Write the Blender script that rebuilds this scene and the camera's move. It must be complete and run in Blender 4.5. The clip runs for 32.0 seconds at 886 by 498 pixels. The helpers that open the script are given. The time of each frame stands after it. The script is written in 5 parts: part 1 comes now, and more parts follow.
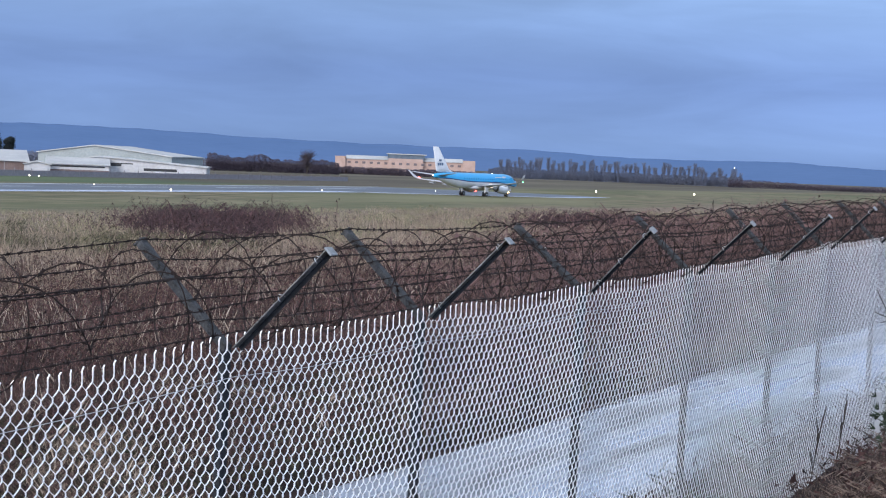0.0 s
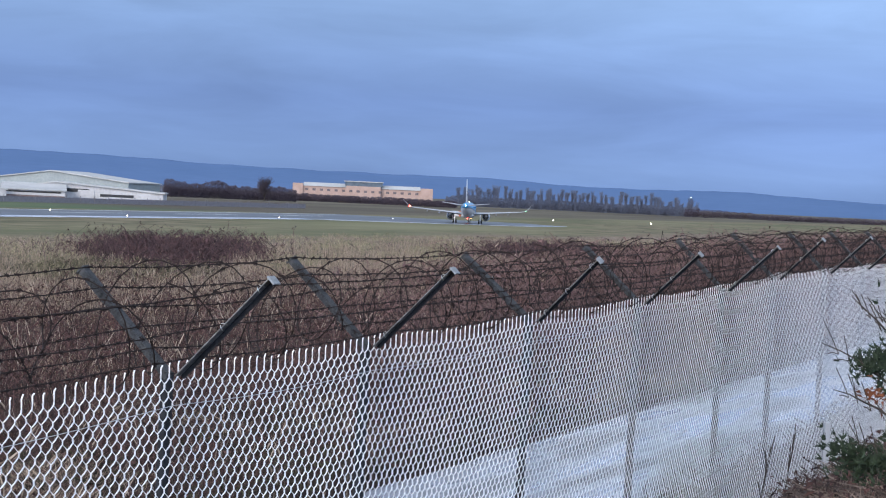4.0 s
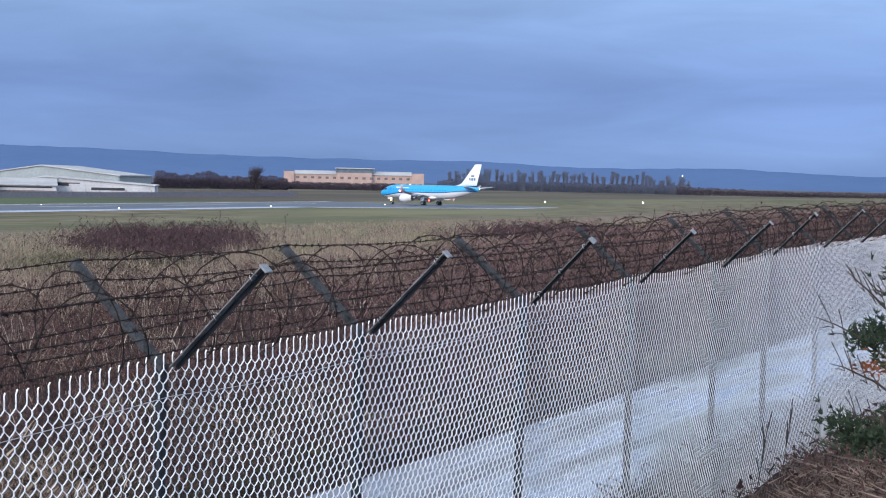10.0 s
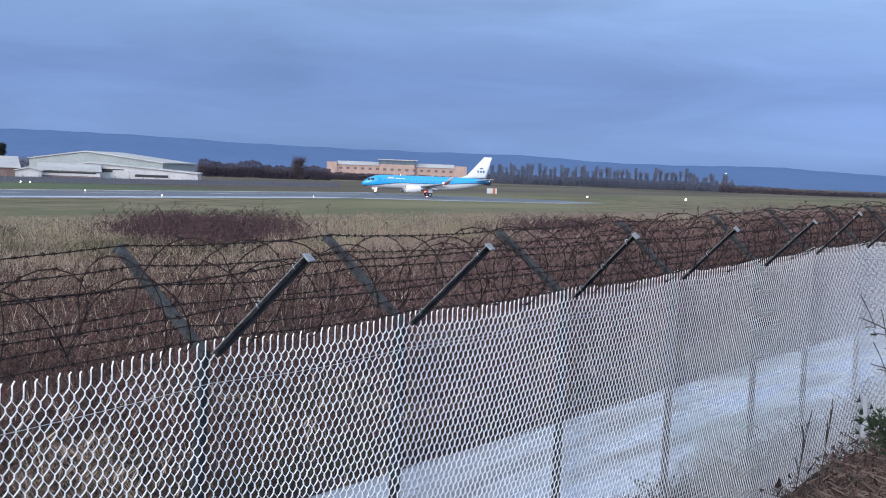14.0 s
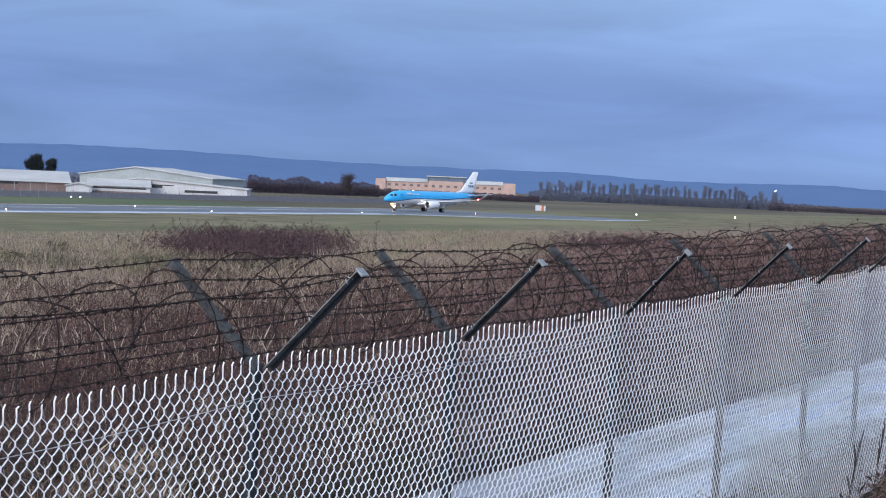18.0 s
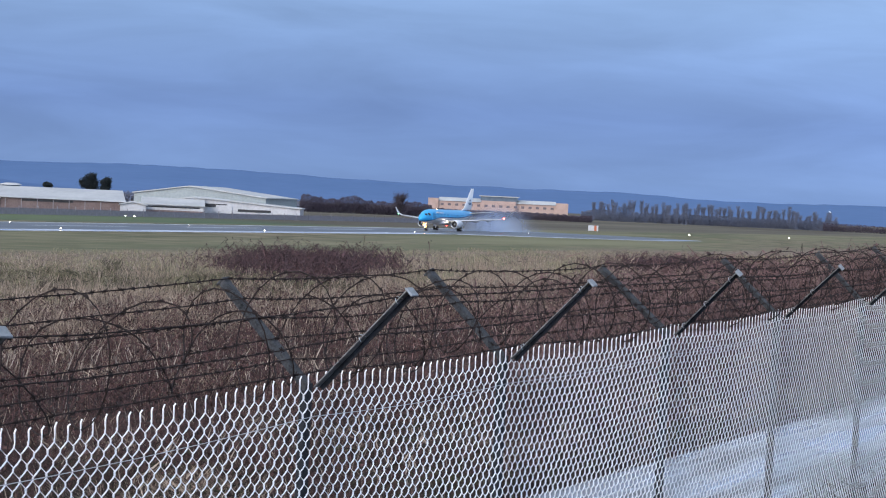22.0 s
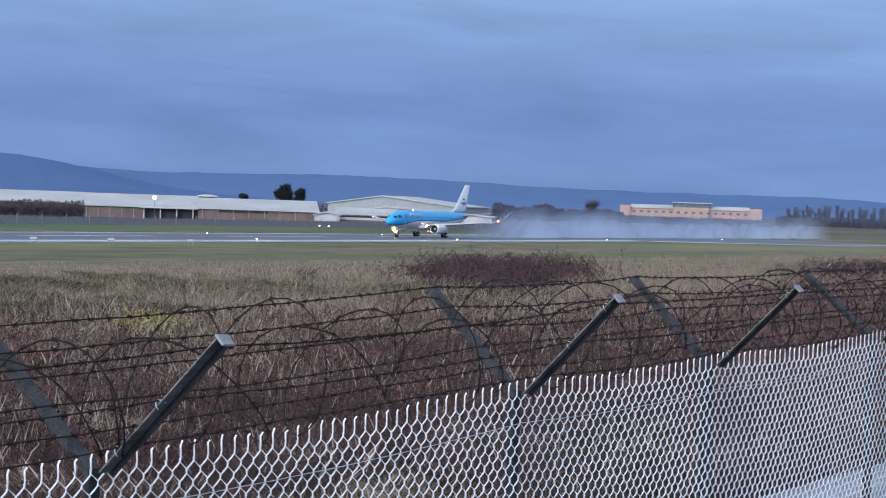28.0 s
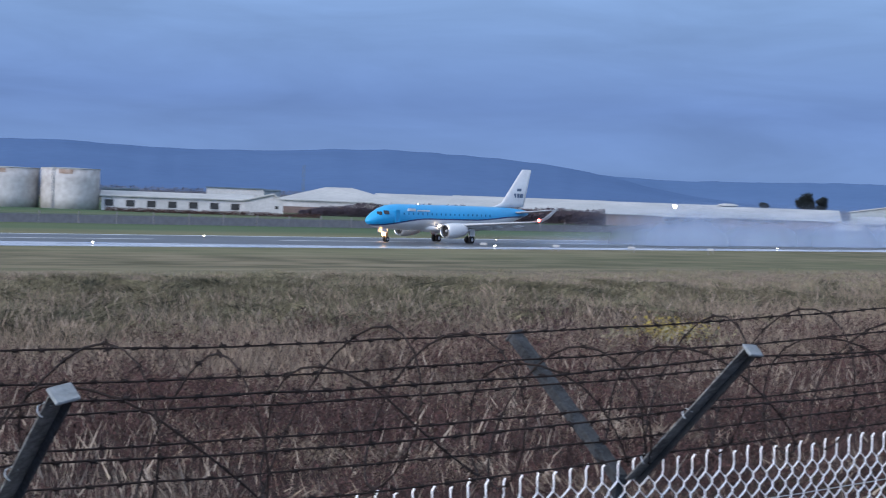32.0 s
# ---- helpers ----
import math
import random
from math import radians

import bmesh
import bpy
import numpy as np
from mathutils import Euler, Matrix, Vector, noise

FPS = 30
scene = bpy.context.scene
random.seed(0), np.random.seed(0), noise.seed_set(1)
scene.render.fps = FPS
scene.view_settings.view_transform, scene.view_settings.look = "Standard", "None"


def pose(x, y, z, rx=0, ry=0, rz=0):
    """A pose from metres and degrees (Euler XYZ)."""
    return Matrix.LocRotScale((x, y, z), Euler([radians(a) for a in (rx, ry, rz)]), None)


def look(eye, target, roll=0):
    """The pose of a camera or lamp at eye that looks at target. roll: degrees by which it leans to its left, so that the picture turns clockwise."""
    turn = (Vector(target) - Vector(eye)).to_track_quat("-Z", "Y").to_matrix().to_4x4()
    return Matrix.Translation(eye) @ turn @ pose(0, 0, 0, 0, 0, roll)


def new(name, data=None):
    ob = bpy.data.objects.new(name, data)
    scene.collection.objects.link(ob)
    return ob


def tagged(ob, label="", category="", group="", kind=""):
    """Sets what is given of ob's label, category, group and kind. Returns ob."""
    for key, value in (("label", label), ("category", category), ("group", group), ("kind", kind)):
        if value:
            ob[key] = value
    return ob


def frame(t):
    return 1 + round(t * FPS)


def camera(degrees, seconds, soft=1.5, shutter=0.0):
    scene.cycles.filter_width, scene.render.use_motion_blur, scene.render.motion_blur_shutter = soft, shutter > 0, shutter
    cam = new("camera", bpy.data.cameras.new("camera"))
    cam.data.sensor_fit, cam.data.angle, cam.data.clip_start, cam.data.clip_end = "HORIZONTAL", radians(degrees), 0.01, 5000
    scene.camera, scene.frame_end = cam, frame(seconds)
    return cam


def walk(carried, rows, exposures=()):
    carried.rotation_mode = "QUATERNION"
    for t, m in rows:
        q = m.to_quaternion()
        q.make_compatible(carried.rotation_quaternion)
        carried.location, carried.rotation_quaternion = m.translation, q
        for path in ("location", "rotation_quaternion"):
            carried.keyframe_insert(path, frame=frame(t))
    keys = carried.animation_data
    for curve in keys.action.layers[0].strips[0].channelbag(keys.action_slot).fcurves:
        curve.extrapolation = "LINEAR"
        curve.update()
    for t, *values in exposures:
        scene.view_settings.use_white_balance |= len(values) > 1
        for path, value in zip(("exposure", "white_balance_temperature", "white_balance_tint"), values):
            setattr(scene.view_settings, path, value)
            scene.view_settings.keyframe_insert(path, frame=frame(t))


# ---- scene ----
cam = camera(24.572, 32.0, soft=1.1, shutter=0.3)

# seconds, eye x, y, z, azimuth, elevation, roll (degrees)
PATH = [
    (0.0, -0.046, 0.027, 6.325, -0.889, -2.35, 2.3),
    (0.5, -0.029, 0.031, 6.326, -0.476, -2.364, 2.337),
    (1.0, -0.022, -0.026, 6.331, -0.148, -2.19, 1.867),
    (1.5, -0.014, -0.005, 6.334, 0.136, -2.329, 1.485),
    (2.0, 0.001, -0.01, 6.34, 0.63, -2.219, 1.485),
    (2.5, 0.005, -0.007, 6.337, 0.777, -2.154, 1.585),
    (3.0, 0.013, 0.01, 6.337, 0.806, -1.763, 2.03),
    (3.5, 0.02, 0.006, 6.338, 0.594, -1.57, 2.407),
    (5.5, -0.006, -0.007, 6.329, -0.349, -1.487, 3.105),
    (6.0, -0.002, -0.006, 6.328, 0.005, -1.673, 2.963),
    (6.5, -0.006, 0.015, 6.33, 0.23, -1.885, 2.623),
    (7.0, 0.0, 0.019, 6.331, 0.385, -2.009, 2.296),
    (7.5, 0.011, 0.017, 6.331, 0.031, -2.224, 1.877),
    (8.0, 0.02, 0.03, 6.331, -0.109, -2.282, 1.596),
    (8.5, 0.024, 0.041, 6.339, -0.332, -2.157, 1.362),
    (9.0, 0.025, 0.03, 6.335, 0.0, -1.944, 1.36),
    (9.5, 0.014, 0.017, 6.338, 0.264, -1.828, 1.297),
    (10.0, 0.02, 0.024, 6.333, 0.496, -1.948, 1.189),
    (10.5, 0.028, 0.023, 6.332, 0.35, -1.928, 1.124),
    (11.0, 0.035, 0.019, 6.337, 0.011, -1.76, 0.99),
    (11.5, 0.025, 0.029, 6.335, -0.694, -1.501, 0.95),
    (12.0, 0.031, 0.018, 6.34, -1.003, -1.833, 1.001),
    (12.5, 0.027, 0.018, 6.34, -1.108, -1.955, 1.35),
    (13.0, 0.023, 0.014, 6.335, -0.893, -1.969, 1.802),
    (13.5, 0.018, 0.015, 6.33, -0.62, -2.047, 2.197),
    (15.5, 0.005, 0.03, 6.329, -1.239, -2.51, 2.078),
    (16.0, 0.004, 0.034, 6.331, -1.698, -2.363, 2.023),
    (16.5, -0.001, 0.053, 6.328, -2.014, -2.206, 2.166),
    (17.0, 0.005, 0.032, 6.324, -2.058, -2.098, 2.362),
    (17.5, -0.003, 0.036, 6.321, -1.971, -1.744, 2.507),
    (18.0, -0.008, 0.029, 6.321, -2.041, -1.764, 2.443),
    (18.5, -0.014, 0.012, 6.323, -2.261, -1.741, 2.359),
    (19.0, 0.002, 0.016, 6.325, -2.606, -1.813, 2.285),
    (19.5, 0.007, 0.023, 6.321, -2.835, -1.798, 2.293),
    (20.0, 0.002, 0.006, 6.326, -3.019, -1.659, 2.352),
    (20.5, -0.005, 0.014, 6.324, -3.189, -1.655, 2.423),
    (21.0, -0.008, 0.009, 6.323, -3.298, -1.555, 2.572),
    (21.5, 0.002, 0.006, 6.323, -3.538, -1.396, 2.572),
    (22.0, 0.005, 0.009, 6.323, -3.543, -1.274, 2.57),
    (22.5, -0.0, -0.008, 6.325, -3.588, -1.163, 2.373),
    (23.0, -0.015, -0.022, 6.327, -3.821, -1.216, 2.094),
    (23.5, -0.024, -0.037, 6.34, -4.159, -1.225, 1.806),
    (24.0, -0.031, -0.033, 6.337, -4.603, -1.309, 1.591),
    (24.5, -0.01, -0.008, 6.327, -5.076, -1.383, 1.578),
    (25.0, -0.009, -0.018, 6.328, -5.659, -1.356, 1.626),
    (25.5, -0.008, -0.04, 6.328, -6.317, -1.274, 1.681),
    (27.5, -0.042, -0.051, 6.322, -8.201, -1.262, 1.827),
    (28.0, -0.054, -0.062, 6.32, -8.949, -1.261, 1.946),
    (28.5, -0.054, -0.081, 6.322, -9.944, -1.22, 2.16),
    (29.0, -0.069, -0.063, 6.317, -11.259, -1.229, 2.232),
    (29.5, -0.078, -0.06, 6.317, -12.626, -1.17, 2.311),
    (30.0, -0.078, -0.052, 6.318, -14.131, -1.042, 2.131),
    (30.5, -0.083, -0.064, 6.322, -15.902, -1.002, 2.262),
    (31.0, -0.092, -0.079, 6.319, -18.045, -1.097, 2.069),
    (31.5, -0.078, -0.075, 6.319, -20.511, -1.324, 2.069),
    (32.0, -0.079, -0.069, 6.32, -23.512, -1.52, 2.074),
]


def aim(az, el, roll):
    a, e = radians(az), radians(el)
    way = Vector((math.sin(a) * math.cos(e), math.cos(a) * math.cos(e), math.sin(e)))
    return look((0, 0, 0), way, roll)


def camera_rows():
    return [(t, Matrix.Translation((x, y, z)) @ aim(az, el, roll)) for t, x, y, z, az, el, roll in PATH]


walk(cam, camera_rows(), exposures=((0.0, 0.04, 6500, 10), (16.0, 0.0, 6500, 10), (24.0, -0.06, 6450, 10), (32.0, -0.16, 6200, 10)))

# ---- light: overcast late afternoon, brighter overhead ----
SUN_AZ, SUN_EL = 206.0, 21.0
world = bpy.data.worlds.new("sky")
scene.world = world
world.use_nodes = True
wt = world.node_tree
wt.nodes.clear()


def wnode(kind, **kw):
    n = wt.nodes.new(kind)
    for k, v in kw.items():
        n.inputs[k].default_value = v
    return n


w_out = wnode("ShaderNodeOutputWorld")
w_bg = wnode("ShaderNodeBackground", Strength=1.0)
w_sky = wt.nodes.new("ShaderNodeTexSky")
w_sky.sky_type = "NISHITA"
w_sky.sun_disc = False
w_sky.sun_elevation, w_sky.sun_rotation = radians(SUN_EL), radians(SUN_AZ)
w_sky.dust_density = 4.0
w_coord = wt.nodes.new("ShaderNodeTexCoord")
w_sep = wt.nodes.new("ShaderNodeSeparateXYZ")
w_ramp = wt.nodes.new("ShaderNodeValToRGB")
for _ in range(4):
    w_ramp.color_ramp.elements.new(0.5)
for el, (pos, col) in zip(w_ramp.color_ramp.elements, (
        (0.0, (0.19, 0.31, 0.61, 1)), (0.015, (0.235, 0.375, 0.71, 1)), (0.045, (0.205, 0.335, 0.68, 1)),
        (0.10, (0.30, 0.475, 0.83, 1)), (0.30, (0.48, 0.60, 0.84, 1)), (1.0, (0.60, 0.67, 0.81, 1)))):
    el.position, el.color = pos, col
w_map = wt.nodes.new("ShaderNodeMapping")
w_map.inputs["Scale"].default_value = (5.0, 5.0, 26.0)
w_noise = wnode("ShaderNodeTexNoise", Scale=1.6, Detail=5.0, Roughness=0.55, Distortion=0.4)
w_range = wnode("ShaderNodeMapRange")
w_range.inputs["From Min"].default_value, w_range.inputs["From Max"].default_value = 0.32, 0.72
w_range.inputs["To Min"].default_value, w_range.inputs["To Max"].default_value = 0.90, 1.13
w_mul = wt.nodes.new("ShaderNodeVectorMath")
w_mul.operation = "SCALE"
w_dim = wt.nodes.new("ShaderNodeVectorMath")
w_dim.operation = "SCALE"
w_dim.inputs["Scale"].default_value = 0.06
w_mix = wt.nodes.new("ShaderNodeMix")
w_mix.data_type = "RGBA"
w_mix.inputs["Factor"].default_value = 0.90
wl = wt.links.new
wl(w_coord.outputs["Generated"], w_sep.inputs[0])
wl(w_coord.outputs["Generated"], w_map.inputs["Vector"])
wl(w_map.outputs[0], w_noise.inputs["Vector"])
wl(w_noise.outputs[0], w_range.inputs["Value"])
wl(w_sep.outputs["Z"], w_ramp.inputs[0])
# the cloud is thinner and brighter on the sun's side
w_dot = wt.nodes.new("ShaderNodeVectorMath")
w_dot.operation = "DOT_PRODUCT"
w_dot.inputs[1].default_value = (math.sin(radians(SUN_AZ)), math.cos(radians(SUN_AZ)), 0.25)
w_side = wnode("ShaderNodeMapRange")
w_side.interpolation_type = "SMOOTHSTEP"
for k, v in (("From Min", 0.0), ("From Max", 1.0), ("To Min", 1.0), ("To Max", 3.2)):
    w_side.inputs[k].default_value = v
w_lift = wt.nodes.new("ShaderNodeVectorMath")
w_lift.operation = "SCALE"
wl(w_coord.outputs["Generated"], w_dot.inputs[0])
wl(w_dot.outputs["Value"], w_side.inputs["Value"])
wl(w_side.outputs[0], w_lift.inputs["Scale"])
wl(w_ramp.outputs[0], w_lift.inputs[0])
wl(w_lift.outputs[0], w_mul.inputs[0])
wl(w_range.outputs[0], w_mul.inputs["Scale"])
wl(w_sky.outputs[0], w_dim.inputs[0])
wl(w_dim.outputs[0], w_mix.inputs["A"])
# and a little brighter towards the east
w_east = wnode("ShaderNodeMapRange")
w_east.interpolation_type = "SMOOTHSTEP"
for k, v in (("From Min", -0.14), ("From Max", 0.32), ("To Min", 0.975), ("To Max", 1.21)):
    w_east.inputs[k].default_value = v
w_tilt = wt.nodes.new("ShaderNodeVectorMath")
w_tilt.operation = "SCALE"
wl(w_sep.outputs["X"], w_east.inputs["Value"])
wl(w_east.outputs[0], w_tilt.inputs["Scale"])
wl(w_mul.outputs[0], w_tilt.inputs[0])
wl(w_tilt.outputs[0], w_mix.inputs["B"])
wl(w_mix.outputs["Result"], w_bg.inputs["Color"])
wl(w_bg.outputs[0], w_out.inputs["Surface"])

sun_data = bpy.data.lights.new("sun", "SUN")
sun_data.energy, sun_data.angle, sun_data.color = 2.3, radians(22), (1.0, 0.87, 0.73)
sun = new("sun", sun_data)
sun.matrix_world = look((0, 0, 0), (-math.sin(radians(SUN_AZ)), -math.cos(radians(SUN_AZ)), -math.tan(radians(SUN_EL))))
sun.location = (0, 0, 60)

# ---- plan: fence, runway and far things ----
FENCE_AZ, RUNWAY_AZ = 21.7, 19.02
FENCE_P = 4.25
POSTS = [(-2.95, 5.30), (-0.40, 5.34), (2.53, 5.45), (4.94, 5.44), (7.76, 5.515), (9.90, 5.53), (12.56, 5.555), (15.13, 5.588),
         (17.84, 5.62), (19.97, 5.672), (22.64, 5.685), (25.1, 5.69), (27.7, 5.70), (30.3, 5.72), (32.9, 5.73), (35.5, 5.75)]


def axes(az):
    a = radians(az)
    return Vector((math.sin(a), math.cos(a), 0)), Vector((-math.cos(a), math.sin(a), 0))


FU, FN = axes(FENCE_AZ)
RU, RN = axes(RUNWAY_AZ)


def at_fence(a, p, z=0.0):
    return FU * a + FN * p + Vector((0, 0, z))


def at_runway(a, p, z=0.0):
    return RU * a + RN * p + Vector((0, 0, z))


def polar(az, d, z=0.0):
    a = radians(az)
    return Vector((math.sin(a) * d, math.cos(a) * d, z))


def smooth(x, lo, hi):
    t = min(1.0, max(0.0, (x - lo) / (hi - lo)))
    return t * t * (3 - 2 * t)


def ground_z(a, p):
    """Height of the ground: a bank on the near side, a track behind the fence, a gentle fall to the runway."""
    z = 2.0 * (1 - smooth(p, 12, 140))
    if p < 6.7:
        z = 2.0 + 1.3 * (1 - smooth(p, 4.6, 6.7))
    if p < 4.6:
        z = 3.3 + 1.3 * (1 - smooth(p, -0.3, 4.3))
    if -60 < p < 6.6 or 11.6 < p < 60:
        z += 0.16 * noise.noise((a * 0.35, p * 0.5, 0.3)) + 0.05 * noise.noise((a * 1.7, p * 1.9, 4.0))
    return z


def ground_at(x, y):
    v = Vector((x, y, 0))
    return ground_z(v.dot(FU), v.dot(FN))


# ---- materials ----
def material(name, dark, light, scale=4.0, rough=0.8, metal=0.0, bump=0.2, fine=8.0, spec=0.4, island=0.0, coat=0.0, span=(0.2, 0.8)):
    """Two-scale mottled surface; island: how far single pieces differ."""
    m = bpy.data.materials.new(name)
    m.use_nodes = True
    nt = m.node_tree
    b = nt.nodes["Principled BSDF"]
    b.inputs["Metallic"].default_value = metal
    b.inputs["Specular IOR Level"].default_value = spec
    b.inputs["Coat Weight"].default_value = coat
    co = nt.nodes.new("ShaderNodeTexCoord")
    big = nt.nodes.new("ShaderNodeTexNoise")
    big.inputs["Scale"].default_value, big.inputs["Detail"].default_value = scale, 4.0
    small = nt.nodes.new("ShaderNodeTexNoise")
    small.inputs["Scale"].default_value, small.inputs["Detail"].default_value = scale * fine, 3.0
    add = nt.nodes.new("ShaderNodeMix")
    add.inputs["Factor"].default_value = 0.4
    ramp = nt.nodes.new("ShaderNodeValToRGB")
    ramp.color_ramp.elements[0].position, ramp.color_ramp.elements[1].position = 0.34, 0.66
    ramp.color_ramp.elements[0].color, ramp.color_ramp.elements[1].color = (*dark, 1), (*light, 1)
    nt.links.new(co.outputs["Object"], big.inputs["Vector"])
    nt.links.new(co.outputs["Object"], small.inputs["Vector"])
    nt.links.new(big.outputs[0], add.inputs[2])
    nt.links.new(small.outputs[0], add.inputs[3])
    value = add.outputs[0]
    if island:
        geo = nt.nodes.new("ShaderNodeNewGeometry")
        mix = nt.nodes.new("ShaderNodeMix")
        mix.inputs["Factor"].default_value = island
        nt.links.new(value, mix.inputs[2])
        nt.links.new(geo.outputs["Random Per Island"], mix.inputs[3])
        value = mix.outputs[0]
        ramp.color_ramp.elements[0].position, ramp.color_ramp.elements[1].position = span
    nt.links.new(value, ramp.inputs[0])
    nt.links.new(ramp.outputs[0], b.inputs["Base Color"])
    rr = nt.nodes.new("ShaderNodeMapRange")
    rr.inputs["To Min"].default_value, rr.inputs["To Max"].default_value = max(0.02, rough - 0.12), min(1.0, rough + 0.12)
    nt.links.new(big.outputs[0], rr.inputs["Value"])
    nt.links.new(rr.outputs[0], b.inputs["Roughness"])
    if bump:
        bp = nt.nodes.new("ShaderNodeBump")
        bp.inputs["Strength"].default_value, bp.inputs["Distance"].default_value = bump, 0.02
        nt.links.new(small.outputs[0], bp.inputs["Height"])
        nt.links.new(bp.outputs[0], b.inputs["Normal"])
    return m


def glowing(name, colour, strength):
    m = bpy.data.materials.new(name)
    m.use_nodes = True
    b = m.node_tree.nodes["Principled BSDF"]
    b.inputs["Base Color"].default_value = (0.8, 0.8, 0.8, 1)
    b.inputs["Emission Color"].default_value = (*colour, 1)
    b.inputs["Emission Strength"].default_value = strength
    return m


GALV = material("weathered_galvanised_steel", (0.010, 0.011, 0.012), (0.085, 0.089, 0.093), 14, 0.7, 0.2, 0.4)
ZINC = material("dull_zinc_steel", (0.05, 0.05, 0.047), (0.30, 0.30, 0.285), 9, 0.6, 0.2, 0.4)
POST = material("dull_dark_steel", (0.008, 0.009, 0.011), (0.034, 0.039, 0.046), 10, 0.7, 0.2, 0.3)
PLATE = material("pale_end_plate_zinc", (0.16, 0.18, 0.19), (0.32, 0.34, 0.35), 9, 0.7, 0.2, 0.2)
WIRE = material("pale_galvanised_wire", (0.93, 0.91, 0.90), (0.985, 0.97, 0.96), 6, 0.35, 0.12, 0.0, spec=0.9)
RUST = material("rusted_wire", (0.010, 0.007, 0.006), (0.030, 0.018, 0.015), 20, 0.9, 0.1, 0.0)
CLIP = material("new_tie_wire", (0.5, 0.52, 0.52), (0.7, 0.72, 0.72), 20, 0.4, 0.5, 0.0)
# narrow spans: dark clump tones stand in for shaded gaps in the grass
STRAW = material("dry_grass", (0.052, 0.039, 0.030), (0.375, 0.295, 0.224), 0.8, 0.95, 0, 0.0, island=0.25, span=(0.37, 0.64))
GREENISH = material("green_rough_grass", (0.060, 0.060, 0.035), (0.33, 0.300, 0.185), 0.7, 0.95, 0, 0.0, island=0.25, span=(0.37, 0.64))
VERGE = material("dark_verge_grass", (0.006, 0.007, 0.004), (0.066, 0.066, 0.033), 0.7, 0.95, 0, 0.0, island=0.35, span=(0.32, 0.68))
LITTER = material("dark_brown_litter", (0.006, 0.004, 0.004), (0.054, 0.038, 0.033), 0.9, 0.95, 0, 0.0, island=0.35, span=(0.32, 0.68))
BANK = material("dead_bank_grass", (0.035, 0.026, 0.023), (0.25, 0.19, 0.155), 1.6, 0.95, 0, 0.0, island=0.4, span=(0.3, 0.7))
STALK = material("bleached_dead_stalks", (0.22, 0.175, 0.135), (0.44, 0.37, 0.30), 1.5, 0.95, 0, 0.0, island=0.5)
# dark patches in this colour stand in for shade between the tussocks
TUSSOCK = material("olive_tussock_grass", (0.026, 0.026, 0.016), (0.205, 0.185, 0.112), 0.6, 0.95, 0, 0.0, island=0.2, span=(0.40, 0.66))
BRAMBLE = material("bramble_stems", (0.009, 0.004, 0.004), (0.115, 0.060, 0.054), 0.8, 0.9, 0, 0.0, island=0.4, span=(0.28, 0.72))
THICKET = material("dark_thicket_stems", (0.008, 0.005, 0.006), (0.105, 0.058, 0.060), 0.5, 0.9, 0, 0.0, island=0.4, span=(0.28, 0.72))
CLIMBER = material("pinkish_bramble_stems", (0.016, 0.009, 0.008), (0.215, 0.130, 0.118), 1.5, 0.9, 0, 0.0, island=0.6, span=(0.22, 0.80))
GORSE = material("gorse_flowers", (0.17, 0.13, 0.028), (0.41, 0.32, 0.075), 3, 0.9, 0, 0.0, island=0.6)
FARLEAF = material("blue_black_evergreen_leaves", (0.006, 0.010, 0.012), (0.018, 0.026, 0.026), 2, 0.8, 0, 0.0, island=0.4)
LEAF = material("evergreen_leaves", (0.008, 0.018, 0.010), (0.035, 0.058, 0.028), 2, 0.7, 0, 0.0, island=0.6)
BARK = material("dark_bark", (0.03, 0.024, 0.02), (0.10, 0.08, 0.065), 5, 0.95, 0, 0.4)
TWIG = material("bare_winter_twigs", (0.044, 0.034, 0.048), (0.095, 0.076, 0.096), 0.3, 0.95, 0, 0.0, island=0.5)
ASPHALT = material("wet_asphalt", (0.040, 0.043, 0.046), (0.070, 0.073, 0.077), 0.05, 0.42, 0, 0.05, spec=0.6)
WETLINE = material("worn_white_runway_paint", (0.55, 0.56, 0.56), (0.80, 0.80, 0.79), 0.4, 0.4, 0, 0.0)
# pale concrete, with the wet sheen of the sky put into its colour
SHOULDER = material("pale_concrete_with_wet_sheen", (0.34, 0.36, 0.40), (0.60, 0.61, 0.64), 0.06, 0.22, 0, 0.02, spec=0.8)
TRACK = material("wet_pale_concrete", (0.17, 0.175, 0.185), (0.34, 0.345, 0.36), 0.5, 0.5, 0, 0.1, spec=0.6)


